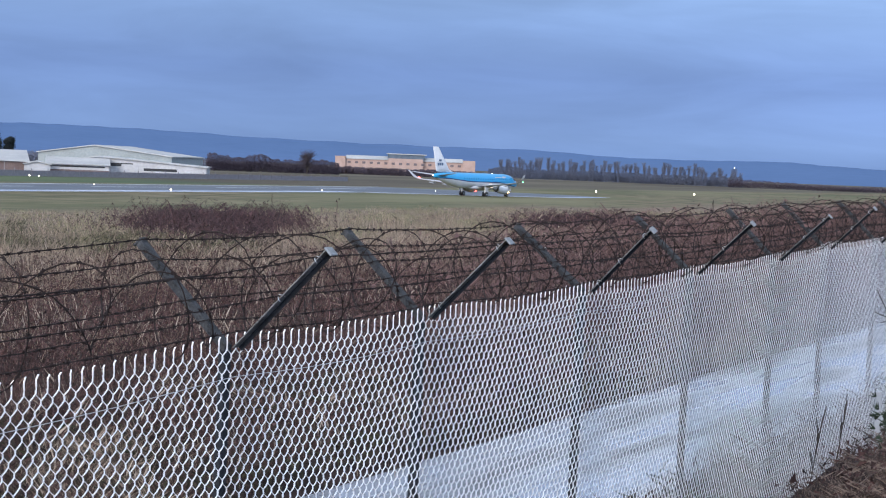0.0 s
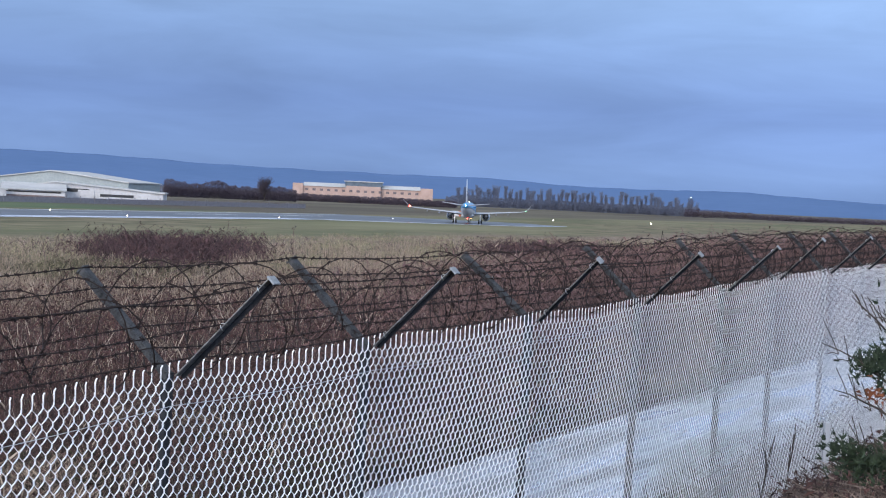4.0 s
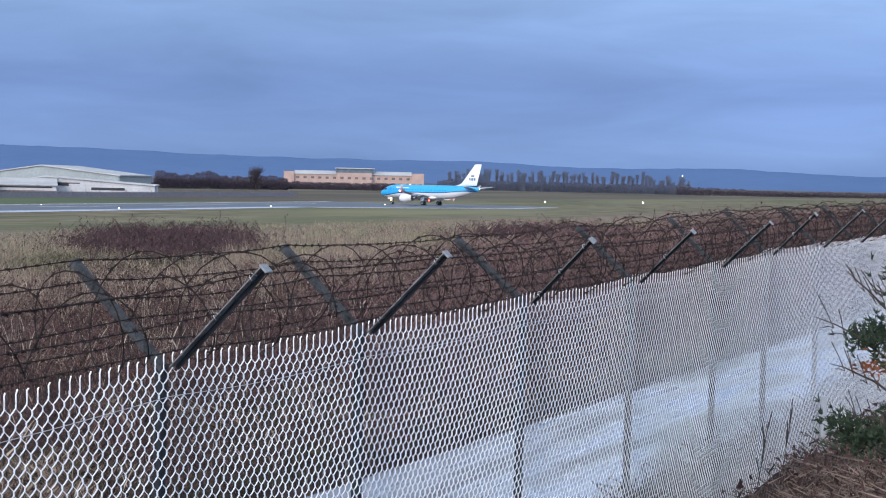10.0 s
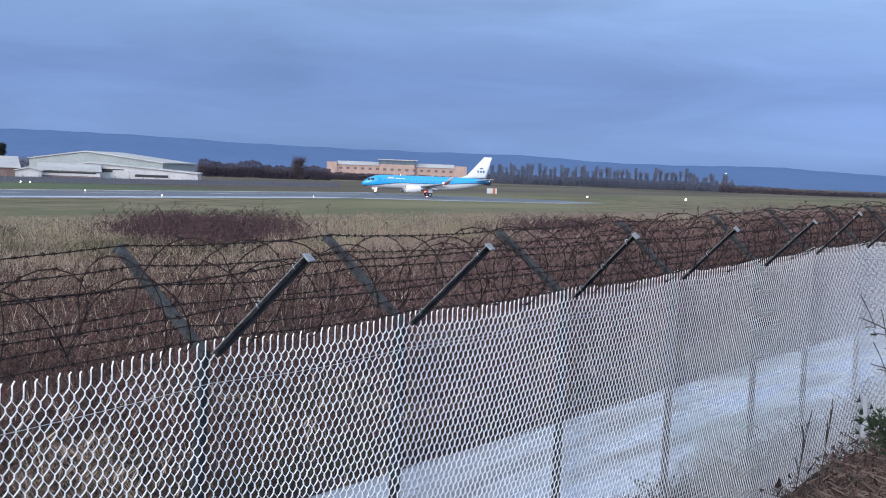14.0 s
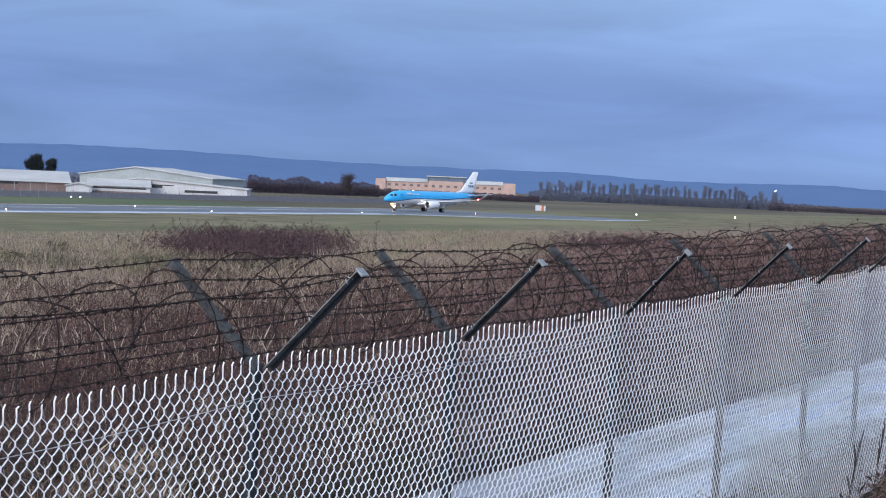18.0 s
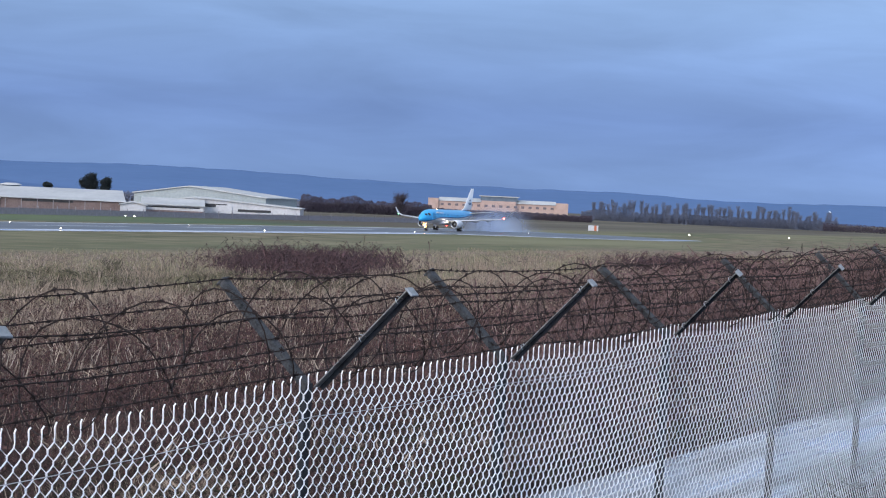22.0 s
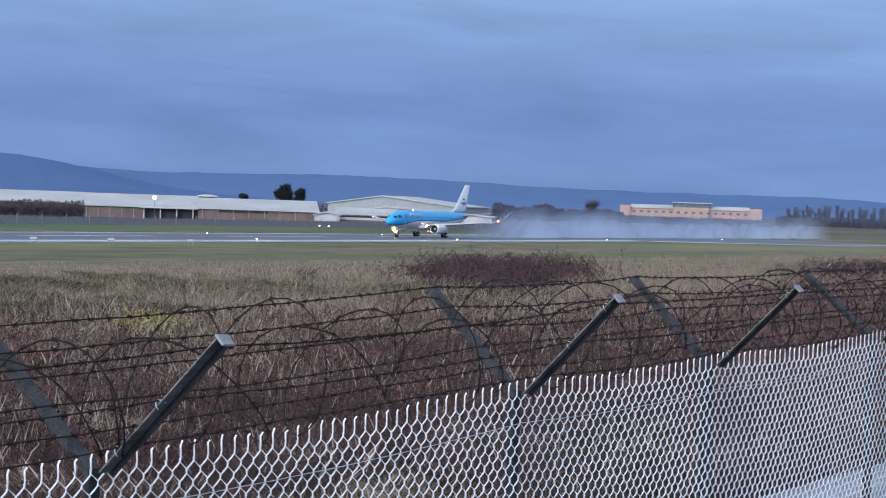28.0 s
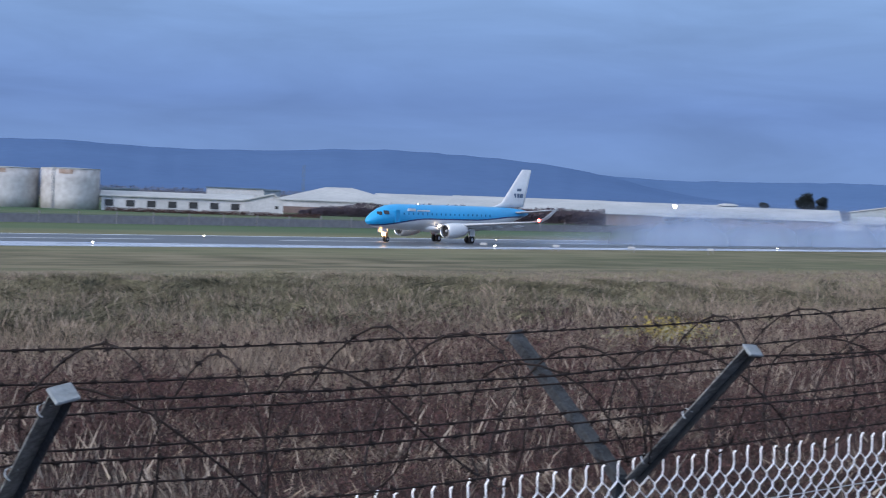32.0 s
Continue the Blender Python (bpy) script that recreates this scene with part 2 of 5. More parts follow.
def wet_track():
    """Worn concrete with long puddles, sky sheen in their pale colour, a mossy crown and drier wheel lines."""
    m = bpy.data.materials.new("puddled_track")
    m.use_nodes = True
    nt = m.node_tree
    b = nt.nodes["Principled BSDF"]
    b.inputs["Specular IOR Level"].default_value = 0.6
    co = nt.nodes.new("ShaderNodeTexCoord")
    rot = nt.nodes.new("ShaderNodeMapping")
    rot.inputs["Rotation"].default_value = (0, 0, radians(FENCE_AZ))
    flat = nt.nodes.new("ShaderNodeMapping")
    flat.inputs["Scale"].default_value = (1.0, 0.12, 1.0)
    nt.links.new(co.outputs["Object"], rot.inputs["Vector"])
    nt.links.new(rot.outputs[0], flat.inputs["Vector"])
    broad = nt.nodes.new("ShaderNodeTexNoise")
    broad.inputs["Scale"].default_value, broad.inputs["Detail"].default_value = 1.1, 4.0
    grit = nt.nodes.new("ShaderNodeTexNoise")
    grit.inputs["Scale"].default_value, grit.inputs["Detail"].default_value = 7.0, 5.0
    nt.links.new(flat.outputs[0], broad.inputs["Vector"])
    nt.links.new(rot.outputs[0], grit.inputs["Vector"])
    add = nt.nodes.new("ShaderNodeMix")
    add.inputs["Factor"].default_value = 0.3
    nt.links.new(broad.outputs[0], add.inputs[2])
    nt.links.new(grit.outputs[0], add.inputs[3])
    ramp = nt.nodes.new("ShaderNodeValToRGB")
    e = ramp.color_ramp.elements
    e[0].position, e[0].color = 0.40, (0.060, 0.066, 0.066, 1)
    # smooth puddles get a pale blue-grey base: the sky's sheen as colour
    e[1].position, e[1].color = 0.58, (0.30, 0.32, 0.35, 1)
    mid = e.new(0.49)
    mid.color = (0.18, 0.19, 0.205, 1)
    rough = nt.nodes.new("ShaderNodeMapRange")
    for k, v in (("From Min", 0.42), ("From Max", 0.58), ("To Min", 0.55), ("To Max", 0.16)):
        rough.inputs[k].default_value = v
    nt.links.new(add.outputs[0], ramp.inputs[0])
    nt.links.new(broad.outputs[0], rough.inputs["Value"])
    nt.links.new(ramp.outputs[0], b.inputs["Base Color"])
    nt.links.new(rough.outputs[0], b.inputs["Roughness"])
    return m


PUDDLED = wet_track()
BRICK = material("orange_brick", (0.36, 0.25, 0.205), (0.46, 0.335, 0.28), 0.4, 0.9, 0, 0.1)
DARKBRICK = material("brown_brick_wall", (0.115, 0.082, 0.076), (0.20, 0.148, 0.135), 0.3, 0.9, 0, 0.1)
SHEET = material("pale_sheet_roof", (0.33, 0.335, 0.33), (0.48, 0.48, 0.465), 0.10, 0.55, 0.0, 0.1)
CLAD = material("grey_green_cladding", (0.24, 0.275, 0.27), (0.34, 0.375, 0.37), 0.2, 0.6, 0, 0.1)
WHITEWALL = material("dirty_white_wall", (0.38, 0.38, 0.385), (0.56, 0.56, 0.56), 0.2, 0.8, 0, 0.1)
DARK = material("dark_opening", (0.015, 0.016, 0.018), (0.04, 0.042, 0.045), 0.5, 0.6, 0, 0.0)
SLATE = material("slate_blue_trim", (0.06, 0.09, 0.12), (0.12, 0.16, 0.20), 0.4, 0.6, 0, 0.0)
LOWWALL = material("grey_brown_concrete_wall", (0.20, 0.185, 0.195), (0.30, 0.28, 0.29), 0.15, 0.9, 0, 0.1)
TANK = material("stained_white_tank_steel", (0.33, 0.305, 0.29), (0.56, 0.55, 0.54), 0.10, 0.7, 0, 0.05)
# distance haze is put into the blue of both hill colours
HILL = material("haze_coloured_hill", (0.090, 0.150, 0.272), (0.101, 0.164, 0.295), 0.004, 1.0, 0, 0.0, spec=0.0)
HILL2 = material("haze_coloured_near_hill", (0.084, 0.138, 0.256), (0.094, 0.154, 0.282), 0.006, 1.0, 0, 0.0, spec=0.0)
# paler and bluer than the near twigs: distance haze in the colour
FARTWIG = material("haze_coloured_twigs", (0.100, 0.112, 0.155), (0.160, 0.178, 0.235), 0.05, 1.0, 0, 0.0, island=0.5)
LAMPGLOW = glowing("white_lamp_glow", (1.0, 0.93, 0.75), 14.0)
EDGEGLOW = glowing("runway_light_glow", (1.0, 0.92, 0.72), 6.0)
MUTED = material("dull_window_glass", (0.10, 0.08, 0.085), (0.16, 0.13, 0.135), 0.5, 0.4, 0, 0.0)
SIGNRED = material("orange_red_panel", (0.32, 0.085, 0.035), (0.44, 0.13, 0.06), 1, 0.7, 0, 0.0)


def ground_material():
    """Mown green by the runway, straw-coloured rough grass before it, dark brambles near the fence."""
    m = bpy.data.materials.new("airfield_grass")
    m.use_nodes = True
    nt = m.node_tree
    b = nt.nodes["Principled BSDF"]
    b.inputs["Roughness"].default_value = 0.95
    b.inputs["Specular IOR Level"].default_value = 0.15
    co = nt.nodes.new("ShaderNodeTexCoord")
    rot = nt.nodes.new("ShaderNodeMapping")
    rot.inputs["Rotation"].default_value = (0, 0, radians(FENCE_AZ))
    nt.links.new(co.outputs["Object"], rot.inputs["Vector"])
    sep = nt.nodes.new("ShaderNodeSeparateXYZ")
    nt.links.new(rot.outputs[0], sep.inputs[0])

    def tex(scale, detail, stretch=(1, 1, 1)):
        mp = nt.nodes.new("ShaderNodeMapping")
        mp.inputs["Scale"].default_value = stretch
        n = nt.nodes.new("ShaderNodeTexNoise")
        n.inputs["Scale"].default_value, n.inputs["Detail"].default_value = scale, detail
        nt.links.new(rot.outputs[0], mp.inputs["Vector"])
        nt.links.new(mp.outputs[0], n.inputs["Vector"])
        return n.outputs[0]

    def blend(factor, a, c):
        mx = nt.nodes.new("ShaderNodeMix")
        mx.data_type = "RGBA"
        nt.links.new(factor, mx.inputs["Factor"])
        for value, k in ((a, "A"), (c, "B")):
            if isinstance(value, tuple):
                mx.inputs[k].default_value = (*value, 1)
            else:
                nt.links.new(value, mx.inputs[k])
        return mx.outputs["Result"]

    def ranged(value, lo, hi):
        r = nt.nodes.new("ShaderNodeMapRange")
        r.interpolation_type = "SMOOTHSTEP"
        r.inputs["From Min"].default_value, r.inputs["From Max"].default_value = lo, hi
        nt.links.new(value, r.inputs["Value"])
        return r.outputs[0]

    def wobble(value, source, amount):
        s = nt.nodes.new("ShaderNodeMath")
        s.operation = "MULTIPLY_ADD"
        nt.links.new(source, s.inputs[0])
        s.inputs[1].default_value = amount
        nt.links.new(value, s.inputs[2])
        return s.outputs[0]

    across = nt.nodes.new("ShaderNodeMath")
    across.operation = "MULTIPLY"
    across.inputs[1].default_value = -1.0
    nt.links.new(sep.outputs["X"], across.inputs[0])
    d = across.outputs[0]
    patch = tex(0.05, 4, (1, 0.35, 1))
    fine = tex(1.2, 5)
    straw = blend(ranged(fine, 0.3, 0.7), (0.085, 0.062, 0.045), (0.27, 0.215, 0.155))
    lawn = blend(ranged(tex(0.03, 6, (1, 0.3, 1)), 0.35, 0.65), (0.094, 0.104, 0.052), (0.178, 0.170, 0.098))
    worn = blend(ranged(tex(0.22, 6, (1, 0.4, 1)), 0.3, 0.7), (0.066, 0.060, 0.033), (0.215, 0.180, 0.118))
    green = blend(ranged(tex(0.012, 5, (1, 0.5, 1)), 0.38, 0.66), lawn, worn)
    bramble = blend(ranged(tex(0.8, 5), 0.3, 0.7), (0.010, 0.006, 0.006), (0.046, 0.028, 0.024))
    beyond = blend(ranged(tex(0.02, 6, (1, 0.25, 1)), 0.35, 0.68), (0.050, 0.096, 0.048), (0.102, 0.124, 0.066))
    heath = blend(ranged(tex(0.02, 6, (1, 0.25, 1)), 0.35, 0.68), (0.082, 0.070, 0.052), (0.130, 0.118, 0.086))
    beyond = blend(ranged(sep.outputs["Y"], 370, 470), beyond, heath)
    green = blend(ranged(d, 212, 236), green, beyond)
    far = blend(ranged(wobble(d, patch, 60.0), 128, 152), straw, green)
    reach = nt.nodes.new("ShaderNodeMath")
    reach.operation = "MULTIPLY_ADD"
    nt.links.new(ranged(sep.outputs["Y"], 80, 200), reach.inputs[0])
    reach.inputs[1].default_value = -24.0
    nt.links.new(d, reach.inputs[2])
    near = blend(ranged(wobble(reach.outputs[0], patch, 30.0), 36, 66), bramble, far)
    nt.links.new(near, b.inputs["Base Color"])
    bp = nt.nodes.new("ShaderNodeBump")
    bp.inputs["Strength"].default_value, bp.inputs["Distance"].default_value = 0.6, 0.15
    nt.links.new(fine, bp.inputs["Height"])
    nt.links.new(bp.outputs[0], b.inputs["Normal"])
    return m


GRASS = ground_material()


# ---- mesh helpers ----
def part(name, bm, mat, parent=None, label="", m=None, flat=True):
    """One mesh object from a bmesh or from (verts, faces), under a parent."""
    me = bpy.data.meshes.new(name)
    if isinstance(bm, tuple):
        me.from_pydata(bm[0], [], bm[1])
    else:
        bm.to_mesh(me)
        bm.free()
    mats = mat if isinstance(mat, (list, tuple)) else (mat,)
    for one in mats:
        me.materials.append(one)
    if not flat:
        me.polygons.foreach_set("use_smooth", [True] * len(me.polygons))
    ob = new(name, me)
    if m is not None:
        ob.matrix_basis = m
    if parent is not None:
        ob.parent = parent
    if label:
        ob["label"] = label
    return ob


def thing(name, m, label, category, group="", kind=""):
    ob = new(name)
    ob.empty_display_size = 0.2
    ob.matrix_basis = m
    return tagged(ob, label, category, group, kind)


def box(bm, lo, hi, bevel=0.0):
    c = [(a + b) / 2 for a, b in zip(lo, hi)]
    s = [abs(b - a) for a, b in zip(lo, hi)]
    r = bmesh.ops.create_cube(bm, size=1.0, matrix=Matrix.LocRotScale(c, None, s))
    if bevel:
        es = list({e for v in r["verts"] for e in v.link_edges})
        bmesh.ops.bevel(bm, geom=es, offset=bevel, segments=1, affect="EDGES")
    return bm


def boxed(lo, hi, bevel=0.0):
    return box(bmesh.new(), lo, hi, bevel)


def tubes(paths, radius, sides=3):
    """Verts and faces of round wires along many paths."""
    verts, faces, base = [], [], 0
    ring = [(math.cos(2 * math.pi * k / sides), math.sin(2 * math.pi * k / sides)) for k in range(sides)]
    for number, pts in enumerate(paths):
        p = np.asarray(pts, float)
        t = np.gradient(p, axis=0)
        t /= np.maximum(np.linalg.norm(t, axis=1), 1e-9)[:, None]
        ref = np.array([0.0, 0.0, 1.0]) if abs(t[:, 2]).mean() < 0.7 else np.array([FU.x, FU.y, 0.0])
        u = np.cross(t, ref)
        u /= np.maximum(np.linalg.norm(u, axis=1), 1e-6)[:, None]
        w = np.cross(t, u)
        r = radius if np.isscalar(radius) else np.asarray(radius[number] if np.ndim(radius[0]) else radius)[:, None]
        rings = np.stack([p + r * (c * u + s * w) for c, s in ring], 1).reshape(-1, 3)
        verts.append(rings)
        n = len(p)
        i = np.arange(n - 1)[:, None] * sides
        k = np.arange(sides)[None, :]
        k2 = (k + 1) % sides
        faces.append((np.stack([i + k, i + k2, i + sides + k2, i + sides + k], -1) + base).reshape(-1, 4))
        base += n * sides
    return np.concatenate(verts), np.concatenate(faces)


def wire_part(name, vf, mat, parent=None, label="", smooth_faces=True):
    """A mesh from arrays of verts and of three- or four-sided faces, all of one kind."""
    v, fc = vf
    me = bpy.data.meshes.new(name)
    k = fc.shape[1]
    me.vertices.add(len(v))
    me.vertices.foreach_set("co", np.asarray(v, np.float32).ravel())
    me.loops.add(fc.size)
    me.loops.foreach_set("vertex_index", fc.astype(np.int32).ravel())
    me.polygons.add(len(fc))
    me.polygons.foreach_set("loop_start", np.arange(0, fc.size, k, dtype=np.int32))
    me.polygons.foreach_set("use_smooth", np.full(len(fc), smooth_faces))
    me.update(calc_edges=True)
    me.materials.append(mat)
    ob = new(name, me)
    if parent is not None:
        ob.parent = parent
    if label:
        ob["label"] = label
    return ob


# ---- ground ----
def build_ground():
    ps = [-4000, -1500, -500, -150, -60] + list(np.arange(-30, -4, 3.0)) + list(np.arange(-4, 6.5, 0.4)) + [6.55, 6.7, 11.5, 11.7] \
        + list(np.arange(12.5, 60, 1.5)) + list(np.arange(62, 150, 6)) + [170, 230, 400, 800, 1600, 3000, 4900]
    al = [-4500, -1500, -500, -200, -100] + list(np.arange(-60, -6, 3.0)) + list(np.arange(-6, 40, 0.8)) + list(np.arange(42, 110, 3)) \
        + [120, 150, 200, 300, 450, 700, 1500, 3000, 4800]
    verts, faces = [], []
    for a in al:
        for p in ps:
            verts.append(at_fence(a, p, ground_z(a, p)))
    n = len(ps)
    for i in range(len(al) - 1):
        for j in range(n - 1):
            faces.append((i * n + j, (i + 1) * n + j, (i + 1) * n + j + 1, i * n + j + 1))
    g = part("ground", (verts, faces), GRASS, flat=False)
    bm = bmesh.new()
    bm.from_mesh(g.data)
    bmesh.ops.recalc_face_normals(bm, faces=bm.faces)
    if sum(f.normal.z for f in bm.faces) < 0:
        bmesh.ops.reverse_faces(bm, faces=bm.faces)
    bm.to_mesh(g.data)
    bm.free()
    return tagged(g, "winter airfield ground, mown green grass and rough straw grass", "ground", kind="structure")


RUN_NEAR, RUN_FAR = 167.5, 198.5


def slab(name, corners, z, thick, mat, label, category="runway", parent=None):
    bm = bmesh.new()
    low = [bm.verts.new((c.x, c.y, z - thick)) for c in corners]
    top = [bm.verts.new((c.x, c.y, z)) for c in corners]
    n = len(corners)
    bm.faces.new(top)
    bm.faces.new(low[::-1])
    for i in range(n):
        bm.faces.new((low[i], low[(i + 1) % n], top[(i + 1) % n], top[i]))
    bmesh.ops.recalc_face_normals(bm, faces=bm.faces)
    ob = part(name, bm, mat, parent)
    if parent is None:
        tagged(ob, label, category, kind="structure")
    return ob


def build_runway():
    # the runway widens into a turning pad on the near side at its far end
    pts = [at_runway(-900, RUN_NEAR), at_runway(395, RUN_NEAR), at_runway(425, 148), at_runway(452, 135.5), at_runway(484, 135.5),
           at_runway(499, 147), at_runway(501, RUN_NEAR), at_runway(496, RUN_FAR), at_runway(-900, RUN_FAR)]
    run = slab("runway", pts, 0.05, 0.3, ASPHALT, "wet dark grey asphalt runway with turning pad")
    side = [at_runway(-900, 161.5), at_runway(400, 161.5), at_runway(396, RUN_NEAR - 0.01), at_runway(-900, RUN_NEAR - 0.01)]
    # bright wet sheen on the runway, laid on as a pale strip
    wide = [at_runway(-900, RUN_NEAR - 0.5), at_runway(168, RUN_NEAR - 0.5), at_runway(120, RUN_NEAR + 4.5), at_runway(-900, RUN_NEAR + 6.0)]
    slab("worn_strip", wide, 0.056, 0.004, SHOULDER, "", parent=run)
    slab("shoulder", side, 0.04, 0.2, SHOULDER, "pale wet concrete runway shoulder, sky sheen in its colour", "shoulder")
    pad = [at_runway(395, 160.5), at_runway(424, 145), at_runway(451, 132.5), at_runway(485, 132.5), at_runway(486, 135.4), at_runway(452, 135.4), at_runway(425, 147.9), at_runway(397, 166)]
    slab("pad_edge", pad, 0.04, 0.2, SHOULDER, "pale wet concrete edge of the turning pad", "shoulder")
    edge = [at_runway(-900, RUN_FAR - 1.8), at_runway(494, RUN_FAR - 1.8), at_runway(494, RUN_FAR - 0.6), at_runway(-900, RUN_FAR - 0.6)]
    slab("edge_line", edge, 0.056, 0.004, WETLINE, "", parent=run)
    mid = (RUN_NEAR + RUN_FAR) / 2
    for k in range(13):
        a = -180 + 50 * k
        dash = [at_runway(a, mid - 0.45), at_runway(a + 30, mid - 0.45), at_runway(a + 30, mid + 0.45), at_runway(a, mid + 0.45)]
        slab("centre_dash", dash, 0.056, 0.004, WETLINE, "", parent=run)
    # a taxiway strip beyond, and the track behind the fence
    tw = [at_runway(120, 262), at_runway(230, 262), at_runway(230, 264.5), at_runway(120, 264.5)]
    slab("taxiway", tw, 0.05, 0.2, TRACK, "pale concrete taxiway strip in the grass")
    tr = [at_fence(-60, 6.7), at_fence(160, 6.7), at_fence(160, 11.5), at_fence(-60, 11.5)]
    slab("track", tr, 2.03, 0.3, PUDDLED, "wet concrete perimeter track behind the fence, sky sheen in its pale colour", "track")


# ---- the perimeter fence ----
def post_top(a):
    for (a0, z0), (a1, z1) in zip(POSTS, POSTS[1:]):
        if a <= a1:
            return z0 + (z1 - z0) * (a - a0) / (a1 - a0)
    return POSTS[-1][1]


def fence_foot(a):
    return ground_z(a, FENCE_P)


def angle_bar(length, wide, thick, deep, edge=1):
    """An L-section bar along +z: a flange across x, a second one standing off its edge towards -y."""
    bm = bmesh.new()
    box(bm, (-wide / 2, -thick, 0), (wide / 2, 0, length), 0.0015)
    x0, x1 = (wide / 2 - thick, wide / 2) if edge > 0 else (-wide / 2, -wide / 2 + thick)
    box(bm, (x0, -deep, 0), (x1, -thick - 0.0005, length), 0.0015)
    return bm


random.seed(5)
# how far each arm's tip stands along the fence from its foot, and above it: (far, near), post by post
ARMS = {3: ((-0.06, 0.428), (0.04, 0.445)), 4: ((-0.03, 0.433), (0.01, 0.435)), 5: ((-0.07, 0.434), (0.0, 0.424)), 6: ((-0.15, 0.405), (-0.09, 0.42)),
        7: ((-0.10, 0.41), (-0.06, 0.40)), 8: ((-0.05, 0.42), (0.01, 0.40))}
REACH = 0.44


def joined(*pieces):
    verts, faces, n = [], [], 0
    for v, f in pieces:
        verts.append(v)
        faces.append(f + n)
        n += len(v)
    return np.concatenate(verts), np.concatenate(faces)


def build_fence():
    fence = thing("chain_link_fence", Matrix.Identity(4), "pale chain-link security fence on steel posts with rusty barbed wire", "fence")
    rot = Matrix.Rotation(radians(90 - FENCE_AZ), 4, "Z")      # local x along the fence, y away from the camera's side
    tips = []
    for i, (a, top) in enumerate(POSTS):
        foot = fence_foot(a)
        lean = 0.8 + random.uniform(-0.5, 0.5)
        shift = math.tan(radians(lean)) * (top - foot)
        m = Matrix.Translation(at_fence(a - shift, FENCE_P + 0.014, foot - 0.1)) @ rot @ Matrix.Rotation(radians(lean), 4, "Y") @ Matrix.Rotation(math.pi, 4, "Z")
        part("post", angle_bar(top - foot + 0.1, 0.056, 0.008, 0.060, -1), POST, fence, "dark steel angle post", m)
        pair = []
        lots = ARMS.get(i, ((-0.07 + random.uniform(-0.03, 0.03), 0.42), (-0.03 + random.uniform(-0.04, 0.04), 0.41)))
        for side, (da, dz) in zip((1, -1), lots):
            base = at_fence(a + 0.01, FENCE_P + 0.012 * side, top - 0.01)
            span = at_fence(a + da, FENCE_P + side * REACH, top + dz) - base
            length = span.length
            z = span.normalized()
            y = (FN - z * FN.dot(z)).normalized() if side < 0 else (-FN + z * FN.dot(z)).normalized()
            x = y.cross(z)
            am = Matrix((x, y, z)).transposed().to_4x4()
            am.translation = base
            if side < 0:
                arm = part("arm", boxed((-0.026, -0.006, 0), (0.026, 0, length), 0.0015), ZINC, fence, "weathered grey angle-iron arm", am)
                # the shade on the lower flange is put into its dark colour
                part("flange", boxed((0.0265, -0.026, 0), (0.0325, 0, length), 0.0015), POST, arm, "lower flange, coloured dark for shade")
            else:
                arm = part("arm", angle_bar(length, 0.046, 0.006, 0.034), GALV, fence, "weathered grey angle-iron arm", am)
            plate = boxed((-0.032, -0.040, length), (0.034, 0.008, length + 0.010), 0.003) if side < 0 else boxed((-0.027, -0.044, length), (0.027, 0.006, length + 0.010), 0.003)
            part("end_plate", plate, PLATE if side < 0 else GALV, arm)
            pair.append((base.copy(), span))
            for f in ((0.16, 0.51, 0.90) if side < 0 else (0.22, 0.61)):
                if random.random() < (0.85 if side < 0 else 0.3):
                    ring = [(-0.022 - 0.014 * math.cos(q), -0.004 + 0.014 * math.sin(q), length * f + 0.005 * q) for q in np.linspace(-1.2, 3.6, 8)]
                    wire_part("tie_wire", tubes([ring], 0.0024), CLIP, arm, "twisted pale tie wire")
        tips.append(pair)
    # chain-link, bay by bay: flattened spirals hooked into each other
    W, P = 0.0755, 0.083
    turn6 = ((1, 0), (0.45, -1), (-0.45, -1), (-1, 0), (-0.45, 1), (0.45, 1))
    turn4 = ((1, -0.25), (-0.3, -1), (-1, 0.25), (0.3, 1))
    fu, fn = np.array(FU), np.array(FN)
    for (a0, z0), (a1, z1) in zip(POSTS, POSTS[1:]):
        n = max(2, round((a1 - a0) / W))
        w = (a1 - a0) / n
        turn = np.array(turn6 if a0 < 14 else turn4)
        q = len(turn)
        paths, gauges = [], []
        thick = 0.0038 if a0 < 11 else 0.0033
        for k in range(2 * n):
            am = a0 + w * (k / 2 + 0.25)
            f = (am - a0) / (a1 - a0)
            top = z0 + (z1 - z0) * f - 0.030 * math.sin(math.pi * f) + random.uniform(-0.004, 0.004)
            foot = min(fence_foot(am), 3.5) - 0.02
            steps = np.arange(int((top - foot) / (P / q)))
            ph = (steps + (q // 2) * (k % 2)) % q
            zz = top - steps * (P / q)
            xx = am + (w / 4 + 0.0025) * turn[ph, 0] + random.uniform(-0.002, 0.002)
            yy = 0.0068 * turn[ph, 1] + 0.006 * np.sin(zz * 2.1 + a0) * math.sin(math.pi * f)
            pts = np.array(at_fence(0, FENCE_P))[None, :] + xx[:, None] * fu[None, :] + yy[:, None] * fn[None, :]
            pts[:, 2] = zz
            if k % 2 == 0:
                bend = random.uniform(0.002, 0.012)
                up = np.stack([pts[0] + fu * bend, pts[0] - fu * 0.003, pts[0] - fu * 0.001])
                up[0, 2], up[1, 2], up[2, 2] = top + 0.052 + random.uniform(-0.008, 0.008), top + 0.038, top + 0.015
                pts = np.concatenate([up, pts])
                ph = np.concatenate([[1, 1, 1], ph])
            paths.append(pts)
            # back strands made thinner, standing in for the dimmer light on them
            gauges.append(thick * (0.80 - 0.22 * turn[ph, 1]))
